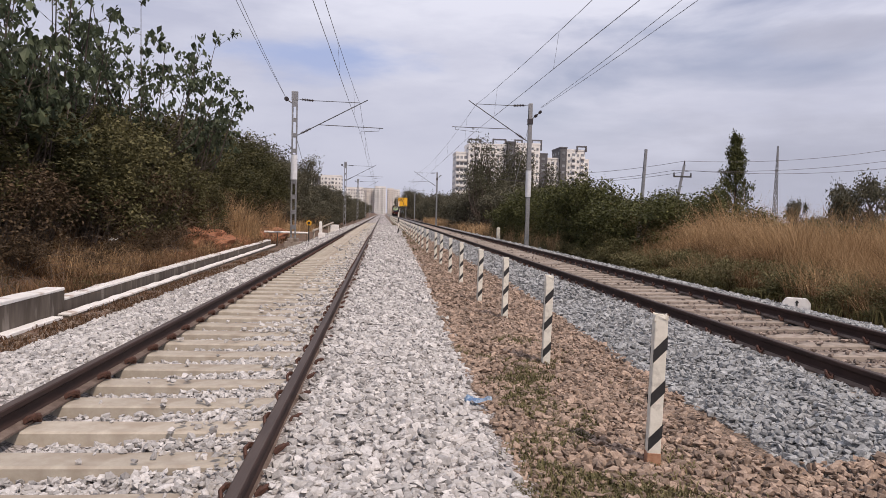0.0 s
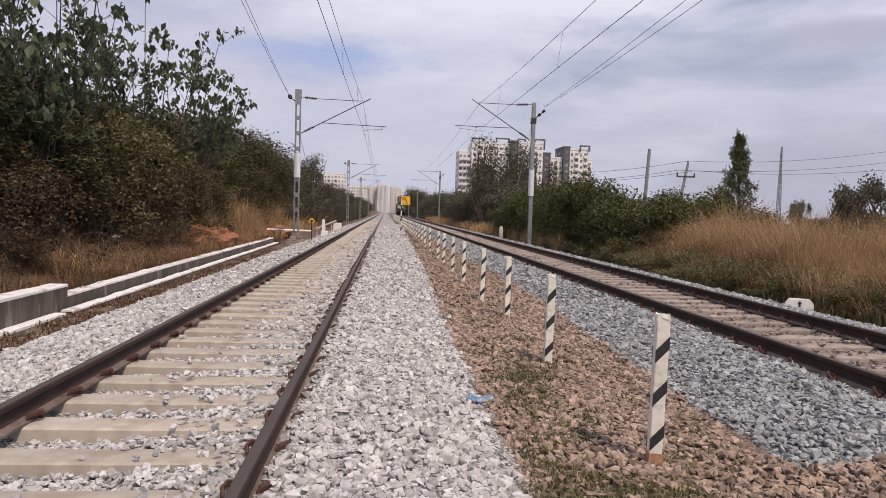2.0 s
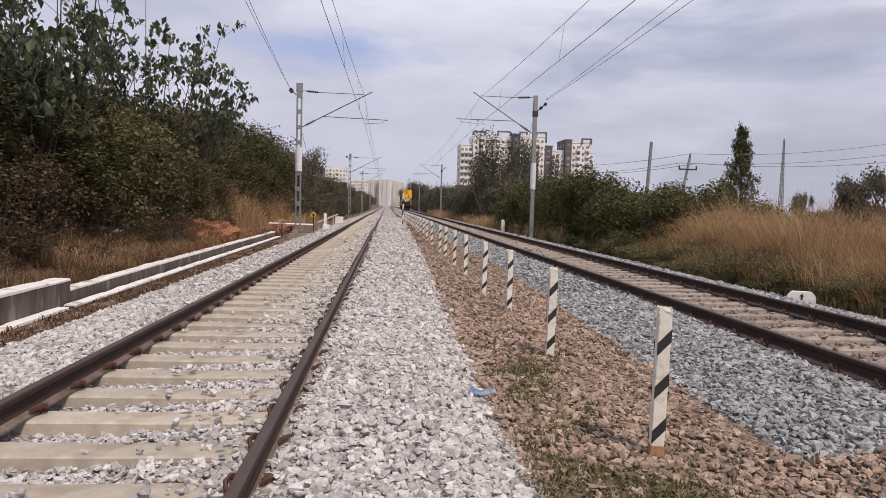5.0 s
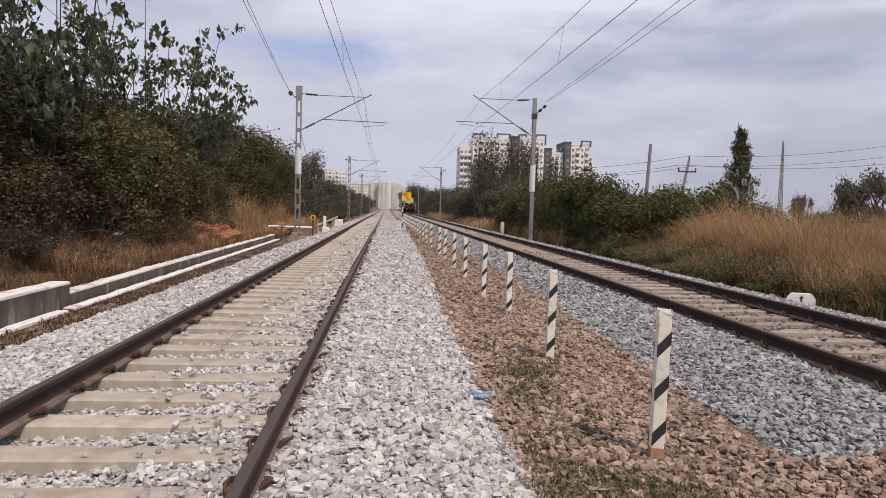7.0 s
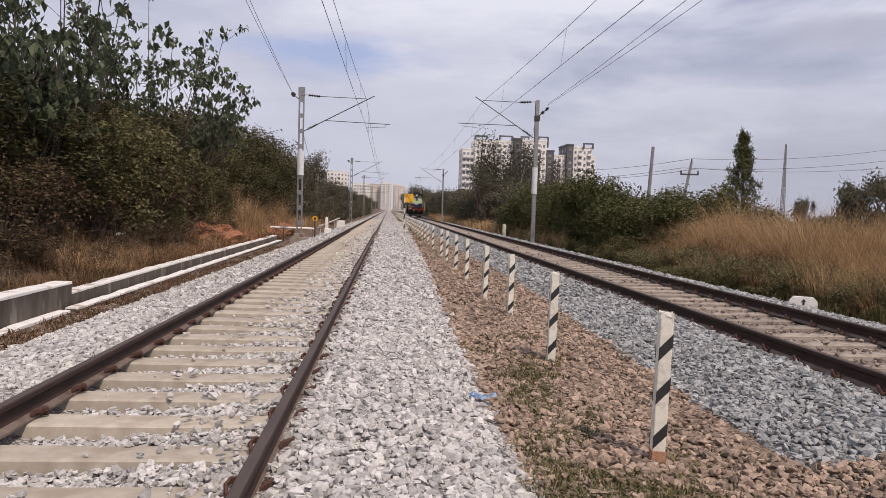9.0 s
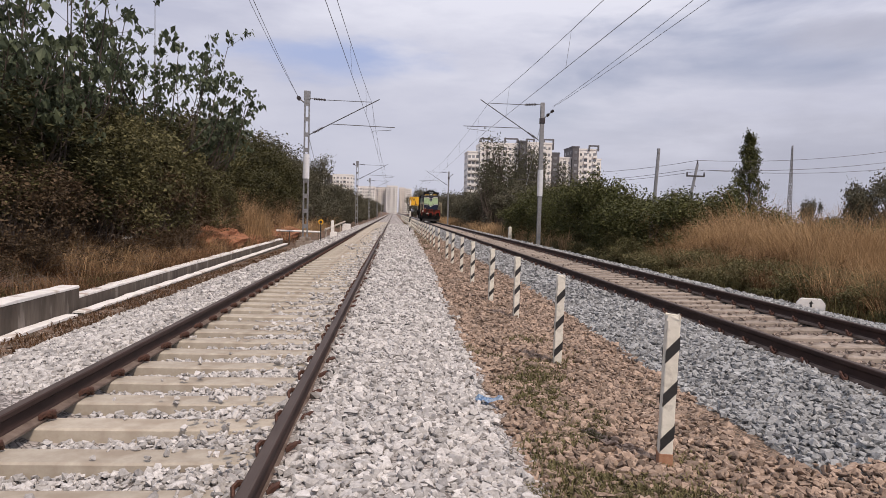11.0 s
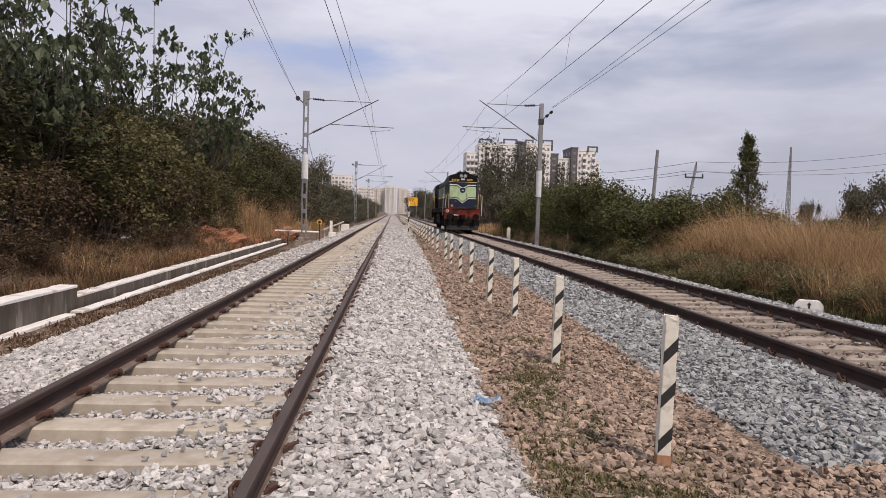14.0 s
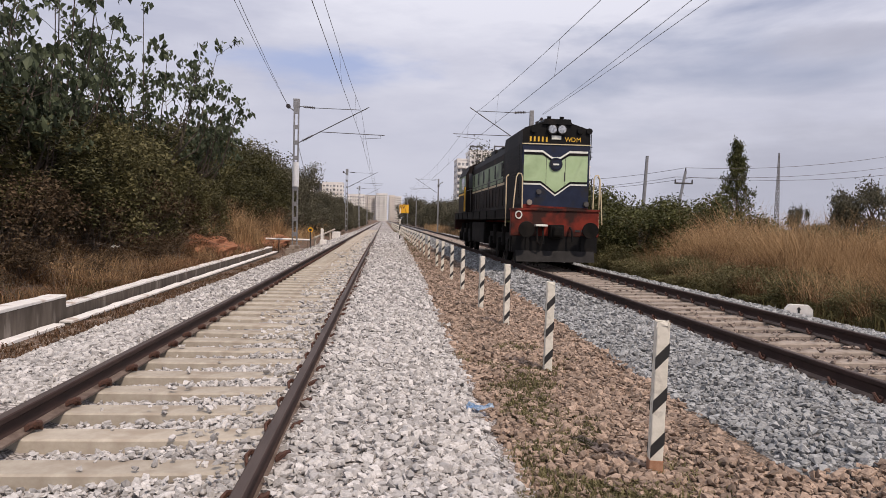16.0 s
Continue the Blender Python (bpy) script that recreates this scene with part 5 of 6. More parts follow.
def blades(name, places, heights, width, material, label, seed, lean=0.35, parent=None):
    """Bent grass blades: two quads and a tip each, as triangles."""
    g = np.random.default_rng(seed)
    p0 = np.asarray(places, dtype=float)
    n = len(p0)
    h = np.asarray(heights)[:, None]
    d = g.normal(size=(n, 3)) * [1, 1, 0]
    d /= np.linalg.norm(d, axis=1)[:, None]
    sd = np.cross(d, [0, 0, 1.0]) * width * g.uniform(0.6, 1.4, (n, 1))
    turn = g.uniform(-0.9, 0.9, n)
    sd = np.stack([sd[:, 0] * np.cos(turn) - sd[:, 1] * np.sin(turn), sd[:, 0] * np.sin(turn) + sd[:, 1] * np.cos(turn), sd[:, 2]], 1)
    k = g.uniform(0.2, 1.0, (n, 1)) * lean
    p1 = p0 + np.array([0, 0, 1.0]) * h * 0.55 + d * h * k * 0.3
    p2 = p0 + np.array([0, 0, 1.0]) * h * (0.98 - 0.35 * k) + d * h * k * 1.1
    v = np.stack([p0 - sd, p0 + sd, p1 + sd * 0.8, p1 - sd * 0.8, p2], 1).reshape(-1, 3)
    q = 5 * np.arange(n)[:, None]
    f = np.concatenate([q + [0, 1, 2], q + [0, 2, 3], q + [3, 2, 4]], 1).reshape(-1, 3)
    return tagged(bulk(name, v, f, material, parent), label, "grass", kind="stuff")


def field(n, x0, x1, y0, y1, seed, h0, h1, clump=0.8, limit=0.0):
    g = np.random.default_rng(seed)
    pts, hs = [], []
    while len(pts) < n:
        x, y = g.uniform(x0, x1), g.uniform(y0, y1)
        d = wobble(x, y, clump, seed)
        if d < limit - 0.25 or g.random() > 0.5 + d:
            continue
        pts.append((x, y, ground_z(x, y) - 0.02))
        hs.append(g.uniform(h0, h1) * (0.82 + 0.8 * d))
    return pts, hs




def tufts(name, count, x0, x1, y0, y1, seed, h0, h1, per, width, material, label, ridge=None, radius=0.22):
    """Clumps of grass: blades rise from a foot and lean outwards, with thin bowed tips."""
    g = np.random.default_rng(seed)
    c = np.stack([g.uniform(x0, x1, count), g.uniform(y0, y1, count)], 1)
    tall = g.uniform(h0, h1, count) * np.array([0.86 + 0.75 * wobble(x, y, 0.42, seed) for x, y in c])
    if ridge:
        tall *= np.interp(c[:, 0], *ridge)
    own = np.repeat(np.arange(count), per)
    n = len(own)
    a, r = g.uniform(0, math.tau, n), np.sqrt(g.uniform(0, 1, n))
    out = np.stack([np.cos(a), np.sin(a), np.zeros(n)], 1)
    foot = np.concatenate([c[own], np.array([[ground_z(x, y) - 0.05] for x, y in c])[own]], 1) + out * (r * radius)[:, None]
    h = (tall[own] * g.uniform(0.55, 1.08, n))[:, None]
    wind = np.array([-0.16, -0.06, 0.0]) + 0.07 * g.normal(size=(n, 3)) * [1, 1, 0]
    lean = (0.06 + 0.55 * r * g.uniform(0.4, 1.3, n))[:, None]
    p1 = foot + [0, 0, 1] * h * 0.5 + out * h * lean * 0.28 + wind * h * 0.2
    p2 = foot + [0, 0, 1] * h * 0.85 + out * h * lean * 0.75 + wind * h * 0.6
    p3 = foot + [0, 0, 1] * h * (1.02 - 0.4 * lean) + out * h * lean * 1.35 + wind * h * 1.3
    b = g.uniform(0, math.tau, n)
    sd = np.stack([np.cos(b), np.sin(b) * 0.5, np.zeros(n)], 1) * width * g.uniform(0.6, 1.4, (n, 1))
    v = np.stack([foot - sd * 0.8, foot + sd * 0.8, p1 + sd, p1 - sd, p2 + sd * 0.7, p2 - sd * 0.7, p3], 1).reshape(-1, 3)
    q = 7 * np.arange(n)[:, None]
    f = np.concatenate([q + [0, 1, 2], q + [0, 2, 3], q + [3, 2, 4], q + [3, 4, 5], q + [5, 4, 6]], 1).reshape(-1, 3)
    return tagged(bulk(name, v, f, material), label, "grass", kind="stuff")


tufts("dry_tall_grass", 620, 10.9, 15.4, 10.2, 31, 41, 1.7, 2.8, 72, 0.0036, M_STRAW, "tall dry golden grass in feathery clumps", ([10.6, 11.3, 12.2, 15.6], [0.3, 0.5, 0.92, 1.0]), 0.3)
tufts("dry_tall_grass", 300, 15.5, 34, 14, 42, 48, 1.6, 2.3, 34, 0.011, M_STRAW, "tall dry golden grass in the field")
tufts("dry_tall_grass", 260, 9.9, 12.2, 10, 30, 60, 0.7, 1.4, 44, 0.0045, M_STRAW_MID, "faded brown grass clumps between scrub and straw")
tufts("dry_tall_grass", 170, 9.6, 11.4, 10, 31, 67, 0.55, 1.25, 34, 0.0045, M_STRAW, "thin straw clumps standing in the scrub")
tufts("green_grass", 210, 9.5, 11.7, 9.5, 31, 62, 0.5, 1.2, 36, 0.006, M_WEED, "dull green grass clumps in the scrub")
p, h = field(7000, 10.5, 12.0, 10, 29, 52, 0.6, 1.5, 0.6)
blades("dry_tall_grass", p, h, 0.006, M_STRAW_MID, "faded brown stalks leaning out of the scrub", 52, 1.1)
p, h = field(9000, 8.9, 12.0, 9, 36, 42, 0.2, 0.7, 0.7)
blades("green_grass", p, h, 0.009, M_GRASS_GREEN, "rough green-brown grass at the foot of the ballast", 42, 0.7)
p, h = field(6000, 9.4, 12.0, 9, 60, 43, 0.3, 0.9, 0.7)
blades("dead_grass", p, h, 0.008, M_STRAW_BROWN, "dead brown grass at the foot of the ballast", 43, 1.1)
p, h = field(11000, -9.0, -5.55, 5, 45, 44, 0.10, 0.40, 0.8)
blades("dead_grass", p, h, 0.008, M_STRAW_BROWN, "dead brown grass and vines on the earth bank", 44, 1.5)
p, h = field(4000, -8.8, -5.7, 16, 45, 53, 0.25, 0.7, 1.1)
blades("dead_grass", p, h, 0.007, M_STRAW_MID, "fallen reddish stalks over the earth bank", 53, 1.7)
p, h = field(5000, -8.6, -5.6, 5, 20, 45, 0.10, 0.34, 0.9)
blades("green_grass", p, h, 0.009, M_GRASS_GREEN, "dull green grass on the earth bank", 45, 0.8)
p, h = field(1500, 2.2, 2.9, 25, 110, 49, 0.05, 0.25, 0.9)
p = [(x - 0.9, y, -0.36) for x, y, z in p]
blades("dead_grass", p, h, 0.012, M_GRASS_GREEN, "thin grass among the brown stones", 49, 0.9)
g = np.random.default_rng(46)
p = [(x, y, PROFILE_M(x) - 0.0) for x, y in zip(np.clip(g.normal(1.42, 0.34, 17000), 0.85, 2.3), 3.2 + 6.5 * g.uniform(0, 1, 17000) ** 1.6) if wobble(x, y, 1.5, 12) + 0.25 * wobble(x, y, 6, 3) > 0.02]
blades("small_weeds", p, g.uniform(0.03, 0.075, len(p)), 0.006, M_WEED, "tiny green weeds among the brown stones", 46, 1.0)


def twigs(name, n, x0, x1, y0, y1, seed, label, size=1.3):
    g = np.random.default_rng(seed)
    bm = bmesh.new()
    for _ in range(n):
        x, y = g.uniform(x0, x1), g.uniform(y0, y1)
        a = Vector((x, y, ground_z(x, y)))
        d = Vector((g.normal() * 0.7, g.normal() * 0.7, g.uniform(0.3, 1.0))).normalized() * size * g.uniform(0.4, 1.1)
        bow = Vector((g.normal() * 0.3, g.normal() * 0.3, 0)) * size * 0.5
        q = [a + d * u + bow * u * u - Vector((0, 0, 0.32 * size * u ** 2.5)) + Vector(g.normal(size=3)) * 0.025 * size * u for u in (0, 0.28, 0.52, 0.77, 1.0)]
        for i in range(4):
            rod(bm, q[i], q[i + 1], 0.007 - 0.0014 * i, 0.0056 - 0.0014 * i, 4)
    ob = tagged(part(name, bm, M_TWIG), label, "twigs", kind="stuff")
    return ob


p, h = field(3500, 8.9, 10.8, 34, 62, 47, 0.6, 1.4, 0.6)
blades("dry_tall_grass", p, h, 0.010, M_STRAW, "dry golden grass at the foot of the thicket", 47, 0.7)
p, h = field(5000, 8.8, 10.6, 60, 150, 68, 0.5, 1.5, 0.3)
blades("dry_tall_grass", p, h, 0.022, M_STRAW, "pale dry grass along the foot of the far trees", 68, 0.8)
p, h = field(4500, -8.0, -5.9, 34, 85, 50, 0.5, 1.5, 0.5)
blades("dry_tall_grass", p, h, 0.011, M_STRAW, "dry straw-brown grass clumps beside the mast", 50, 0.9)
p, h = field(2600, -7.7, -6.3, 30, 46, 54, 1.0, 2.3, 0.7, 0.05)
blades("dry_tall_grass", p, h, 0.009, M_STRAW, "tall pale dry reeds below the shrubs", 54, 0.6)
p, h = field(4500, 9.6, 11.0, 9.5, 30, 55, 0.45, 1.1, 0.9)
blades("dead_grass", p, h, 0.007, M_STRAW_MID, "pale stalks fallen over the green scrub", 55, 1.5)
p, h = field(15000, -8.9, -5.7, 9, 34, 57, 0.25, 0.75, 0.8)
blades("dry_tall_grass", p, h, 0.006, M_STRAW_MID, "matted brown dry grass over the earth bank", 57, 1.6)
p, h = field(4500, -8.6, -5.9, 15, 34, 58, 0.3, 0.85, 1.0, 0.1)
blades("dry_tall_grass", p, h, 0.005, M_STRAW, "straw-coloured dry stalks on the earth bank", 58, 1.5)
g = np.random.default_rng(59)
p = [(x, y, max(PROFILE_L(x) - 0.01, -0.56)) for x, y in zip(g.uniform(-5.1, -4.4, 9000), 5 + 27 * g.uniform(0, 1, 9000) ** 1.4) if wobble(x, y, 1.6, 21) > -0.12]
blades("dead_grass", p, g.uniform(0.04, 0.14, len(p)), 0.007, M_STRAW_BROWN, "short brown grass on the strip of earth", 59, 1.4)
twigs("dry_twigs", 420, -8.9, -7.3, 16, 40, 56, "long pale bare branches arching out of the shrubs", 2.3)
twigs("dry_twigs", 700, -8.9, -6.2, 11.5, 36, 51, "bare grey twigs and dry vines on the bank")

TH = "green thicket across the line"
th_a = shrub("thicket_shrub", "leafy green shrub in the thicket", 61, 2.2, 2.2, 3.6, 430, 18, 0.14, M_LEAF_FRESH, 0.16, group=TH, low=0.02, trunk=0.03, lumps=24, size_k=0.52)
th_b = shrub("thicket_shrub", "dull green tangled shrub in the thicket", 62, 2.0, 2.0, 2.6, 330, 16, 0.12, M_LEAF_OLIVE, 0.16, group=TH, low=0.02, trunk=0.03, lumps=20, size_k=0.55)
th_c = shrub("thicket_shrub", "dark green shrub behind the thicket", 65, 2.2, 2.2, 3.4, 230, 11, 0.24, M_LEAF_FRESH, 0.32, group=TH, low=0.02, trunk=0.03)
pa, pb, pc = [], [], []
for y in np.arange(29, 60, 2.5):
    pa.append((10.9 + random.uniform(-0.3, 0.5), y, random.uniform(0.8, 1.0), random.uniform(0.9, 1.18) if 33 < y < 52 else random.uniform(0.7, 0.95)))
    pb.append((9.9 + random.uniform(-0.2, 0.4), y - 1, 0.55, random.uniform(0.45, 0.7)))
for y in np.arange(35, 60, 3.0):
    pa.append((15.4 + 0.12 * (y - 35) + random.uniform(-0.6, 0.6), y, 1.0, random.uniform(0.75, 1.0)))
for y in np.arange(44, 66, 3.5):
    pc.append((20.0 + 0.2 * (y - 44), y, 1.2, random.uniform(0.85, 1.05)))
for x in np.arange(23, 62, 3.0):
    pc.append((x, 60 + random.uniform(-3, 3), 1.2, random.uniform(0.95, 1.15) if x < 34 else random.uniform(0.6, 0.85)))
for x in np.arange(17, 66, 2.6):
    pc.append((x, 46 + random.uniform(-3, 6), 1.1, random.uniform(0.85, 1.05) if x < 24 else random.uniform(0.5, 0.7)))
for y in np.arange(10.2, 29, 1.9):
    pb.append((9.9 + random.uniform(-0.35, 0.4), y, random.uniform(0.3, 0.5), random.uniform(0.16, 0.30)))
    pb.append((9.5 + random.uniform(-0.2, 0.3), y + 0.7, random.uniform(0.22, 0.34), random.uniform(0.10, 0.18)))
    pb.append((10.5 + random.uniform(-0.4, 0.5), y + 0.4, random.uniform(0.34, 0.5), random.uniform(0.20, 0.36)))
    pb.append((11.2 + random.uniform(-0.6, 0.6), y + 1.0, random.uniform(0.3, 0.5), random.uniform(0.18, 0.34)))
th_d = shrub("scrub_weed", "low olive leafy weeds at the foot of the dry grass", 66, 1.0, 1.0, 0.9, 230, 16, 0.075, M_WEED, 0.11, group="low scrub beside the older track", low=0.02, trunk=0.012, lumps=14, size_k=0.6)
settle(th_d, [(random.uniform(10.0 if 11 < 9.6 + 0.36 * i < 16.5 else 9.2, 11.5), 9.6 + 0.36 * i + random.uniform(-0.3, 0.3), random.uniform(0.6, 1.0), random.uniform(0.35, 1.05)) for i in range(60)] +
       [(random.uniform(9.2, 10.1), 30 + 0.7 * i, random.uniform(0.6, 0.9), random.uniform(0.4, 0.9)) for i in range(24)])
settle(th_a, pa)
settle(th_b, pb)
settle(th_c, pc)

pale = shrub("feathery_tree", "pale feathery half-bare tree in front of the flats", 63, 2.6, 2.6, 8.0, 300, 13, 0.17, M_LEAF_PALE, 0.36, low=0.2, trunk=0.10, category="tree", group="trees before the flats", nstem=40)
settle(pale, [(11.9, 88, 1.0, 1.15), (14.0, 91, 1.25, 1.55), (15.6, 92, 1.25, 1.5), (18.2, 94, 1.2, 1.36), (21.5, 92, 1.1, 1.15), (11.6, 80, 0.9, 1.0), (16.6, 88, 1.0, 1.3)])
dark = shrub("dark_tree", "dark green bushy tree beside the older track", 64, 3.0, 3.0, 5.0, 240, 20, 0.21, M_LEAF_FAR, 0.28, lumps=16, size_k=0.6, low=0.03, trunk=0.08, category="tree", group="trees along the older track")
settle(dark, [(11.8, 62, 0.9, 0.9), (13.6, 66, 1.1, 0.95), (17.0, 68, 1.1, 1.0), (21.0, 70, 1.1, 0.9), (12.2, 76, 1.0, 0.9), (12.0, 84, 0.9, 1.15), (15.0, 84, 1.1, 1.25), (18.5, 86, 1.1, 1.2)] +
       [(12.5 + random.uniform(-0.8, 0.8), y, random.uniform(0.9, 1.1), random.uniform(0.75, 1.0) if y < 112 else random.uniform(0.95, 1.3)) for y in np.arange(96, 220, 6)] +
       [(17.5 + random.uniform(-1.0, 1.0), y, 1.2, random.uniform(0.8, 1.1)) for y in np.arange(100, 230, 8)] +
       [(9.5 + 0.045 * (y - 230) + random.uniform(-1, 1), y, 1.4, random.uniform(1.7, 2.1)) for y in np.arange(235, 330, 9)] +
       [(9.0 + 5 * i, 330 + random.uniform(-6, 6), 1.7, random.uniform(1.8, 2.3)) for i in range(12)])

g = np.random.default_rng(71)
tall = thing("columnar_tree", "tall narrow green tree standing alone", "tree")
pts = []
bm = bmesh.new()
rod(bm, (0, 0, -0.3), (0.15, 0, 5.0), 0.15, 0.09, 8)
rod(bm, (0.15, 0, 5.0), (-0.1, 0, 9.5), 0.09, 0.02, 8)
for i in range(34):
    z = 2.4 + 7.2 * (i + g.uniform(0, 1)) / 34
    reach = (2.1 * (1 - (z - 2.4) / 7.6) ** 0.9 + 0.15) * g.uniform(0.45, 1.15)
    a = i * 2.4 + g.uniform(-0.5, 0.5)
    p0 = Vector((0.1 * math.sin(z), 0, z - 0.55))
    p1 = Vector((reach * math.cos(a), reach * math.sin(a), z + 0.3 * reach))
    rod(bm, p0, p1, 0.03, 0.008, 5)
    for k in range(19):
        u = g.uniform(0.3, 1.05)
        q = p0 + (p1 - p0) * u + Vector(g.normal(size=3)) * 0.13
        pts.append((q.x, q.y, q.z - 0.18 * u))
part("trunk", bm, M_BARK, tall)
v, f = leaf_cloud(pts, (0.13, 0.13, 0.2), 15, 0.20, 1.3, 71, 0.42)
bulk("crown", v, f, M_LEAF_FRESH, tall)
tall.matrix_basis = pose(31.4, 60, -0.6) @ Matrix.Diagonal((0.88, 0.94, 1.01, 1))
rt = shrub("spreading_tree", "green spreading tree with drooping branches at the field's edge", 72, 3.2, 3.2, 5.6, 520, 17, 0.20, M_LEAF_FAR, (0.26, 0.26, 0.34), low=0.22, trunk=0.12, category="tree", group="trees at the field's edge", droop=1.1, lumps=16, size_k=0.5, nstem=24)
settle(rt, [(36.4, 51, 0.72, 0.92), (40.0, 51.5, 0.95, 1.05), (44, 52, 1.0, 0.9), (49.6, 80, 0.42, 0.85), (54, 82, 0.5, 0.5)])

# ---- poles and tower across the field ----
def pole(x, y, z1, lean, label, arm):
    t = thing("power_pole", label, "pole", "power poles")
    bm = bmesh.new()
    a, b = Vector((x - lean, y, -0.7)), Vector((x, y, z1))
    rod(bm, a, b, 0.13, 0.09, 8)
    part("shaft", bm, M_GALV, t)
    if arm:
        c = a + (b - a) * 0.86
        bm = bmesh.new()
        box(bm, c.x - 0.62, c.x + 0.62, y - 0.12, y - 0.04, c.z - 0.05, c.z + 0.05, 0.008)
        part("cross_arm", bm, M_DARK_METAL, t)
        for dx in (-0.58, 0.58):
            bm = bmesh.new()
            rod(bm, (c.x + dx, y - 0.08, c.z + 0.05), (c.x + dx, y - 0.08, c.z + 0.26), 0.06, 0.04, 8)
            part("insulator", bm, M_INSUL, t)
        bm = bmesh.new()
        rod(bm, b, b + Vector((0, 0, 0.24)), 0.06, 0.04, 8)
        part("insulator", bm, M_INSUL, t)
    return t


pole(14.75, 38.3, 5.25, 0.28, "weathered grey concrete pole without wires", False)
pole(20.0, 45, 5.0, 1.0, "leaning concrete power pole with a cross arm", True)
for (a, b, c) in (((20.0, 45, 5.25), (38.5, 45, 7.3), (9, 60, 5.2)), ((19.35, 45, 4.62), (38.5, 44, 6.5), (8.6, 60, 4.6)), ((20.5, 45, 4.62), (38.5, 43, 5.9), (9.6, 60, 4.5))):
    for e in (b, c):
        bm = bmesh.new()
        pts = [Vector(a) + (Vector(e) - Vector(a)) * (i / 12) - Vector((0, 0, 0.55 * 4 * (i / 12) * (1 - i / 12))) for i in range(13)]
        tube(bm, pts, 0.013, 5)
        tagged(part("power_line", bm, M_WIRE), "thin dark power line sagging between poles", "wire", "power lines")


def lattice_tower(x, y, h, w):
    t = thing("lattice_tower", "thin grey lattice mast far across the field", "tower")
    for sx, sy in ((-1, -1), (1, -1), (1, 1), (-1, 1)):
        bm = bmesh.new()
        rod(bm, (x + sx * w, y + sy * w, -0.7), (x + sx * w * 0.2, y + sy * w * 0.2, h), 0.07, 0.05, 5)
        part("leg", bm, M_GALV, t)
    n = 16
    for i in range(n):
        z0, z1 = -0.7 + (h + 0.7) * i / n, -0.7 + (h + 0.7) * (i + 1) / n
        k0, k1 = w * (1 - 0.8 * i / n), w * (1 - 0.8 * (i + 1) / n)
        for s0, s1 in (((-1, -1), (1, -1)), ((1, -1), (1, 1)), ((1, 1), (-1, 1)), ((-1, 1), (-1, -1))):
            for a, b in ((s0, s1), (s1, s0)):
                bm = bmesh.new()
                rod(bm, (x + a[0] * k0, y + a[1] * k0, z0), (x + b[0] * k1, y + b[1] * k1, z1), 0.03, 0.03, 4)
                part("brace", bm, M_GALV, t)
    return t


lattice_tower(70.6, 120, 15.0, 0.36)

# ---- flats ----
def block_mesh(w, h, d):
    bm = bmesh.new()
    box(bm, -w / 2, w / 2, -d / 2, d / 2, 0, h)
    me = bpy.data.meshes.new("pane")
    bm.to_mesh(me)
    bm.free()
    return me


def flats(name, x0, x1, y, depth, top, floors, cols, wall, label, group, balconies=(), roof=True, z0=-0.8, parapet=None):
    t = thing(name, label, "building", group)
    bm = bmesh.new()
    box(bm, x0, x1, y, y + depth, z0, top)
    part("wall", bm, wall, t)
    fh = (top - 1.2 - z0) / floors
    cw = (x1 - x0) / cols
    pane = block_mesh(cw * 0.40, fh * 0.40, 0.3)
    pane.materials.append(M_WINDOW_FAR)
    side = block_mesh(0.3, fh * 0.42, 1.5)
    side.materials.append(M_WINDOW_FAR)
    slab = block_mesh(cw * 0.86, fh * 0.36, 1.1)
    slab.materials.append(wall)
    for i in range(floors):
        z = z0 + 0.6 + i * fh
        for c in range(cols):
            o = new("window", pane)
            o.parent = t
            o.location = (x0 + (c + 0.5) * cw, y - 0.02, z + fh * 0.26)
            if c in balconies:
                o.scale = (1.7, 1, 1.25)
                b = new("balcony", slab)
                b.parent = t
                b.location = (x0 + (c + 0.5) * cw, y - 0.6, z - fh * 0.08)
        for k in range(3):
            o = new("window", side)
            o.parent = t
            o.location = (x0 if x0 > 0 else x1, y + depth * (k + 0.5) / 3, z + fh * 0.26)
    if roof:
        bm = bmesh.new()
        box(bm, x0 - 0.2, x1 + 0.2, y - 0.2, y + depth + 0.2, top, top + 0.7)
        part("parapet", bm, parapet or wall, t)
    return t


G1 = "tall flats beyond the thicket"
flats("apartment_block", 36.6, 42.5, 352, 16, 32.5, 10, 3, M_WALL_WHITE, "white block of flats with stacked balconies", G1, (0, 1, 2))
flats("apartment_block", 42.7, 62.0, 350, 18, 36.8, 12, 7, M_WALL_WHITE, "white block of flats with stacked balconies", G1, (1, 4))
flats("apartment_block", 62.2, 66.0, 347, 18, 38.0, 12, 1, M_WALL_GREY, "dark grey stair tower between white flats", G1, ())
flats("apartment_block", 66.2, 79.0, 349, 18, 37.6, 12, 5, M_WALL_WHITE, "white block of flats with stacked balconies", G1, (0, 3))
flats("apartment_block", 79.2, 83.5, 351, 18, 33.0, 11, 1, M_WALL_GREY, "dark grey stair tower between white flats", G1, ())
flats("apartment_block", 83.7, 90.0, 353, 18, 31.0, 10, 3, M_WALL_WHITE, "white block of flats with stacked balconies", G1, (1,))
flats("apartment_block", 90.2, 93.5, 351, 18, 36.5, 11, 1, M_WALL_GREY, "dark grey stair tower between white flats", G1, ())
flats("apartment_block", 93.7, 103.2, 352, 18, 35.5, 11, 4, M_WALL_WHITE, "white block of flats with stacked balconies", G1, (1, 3))
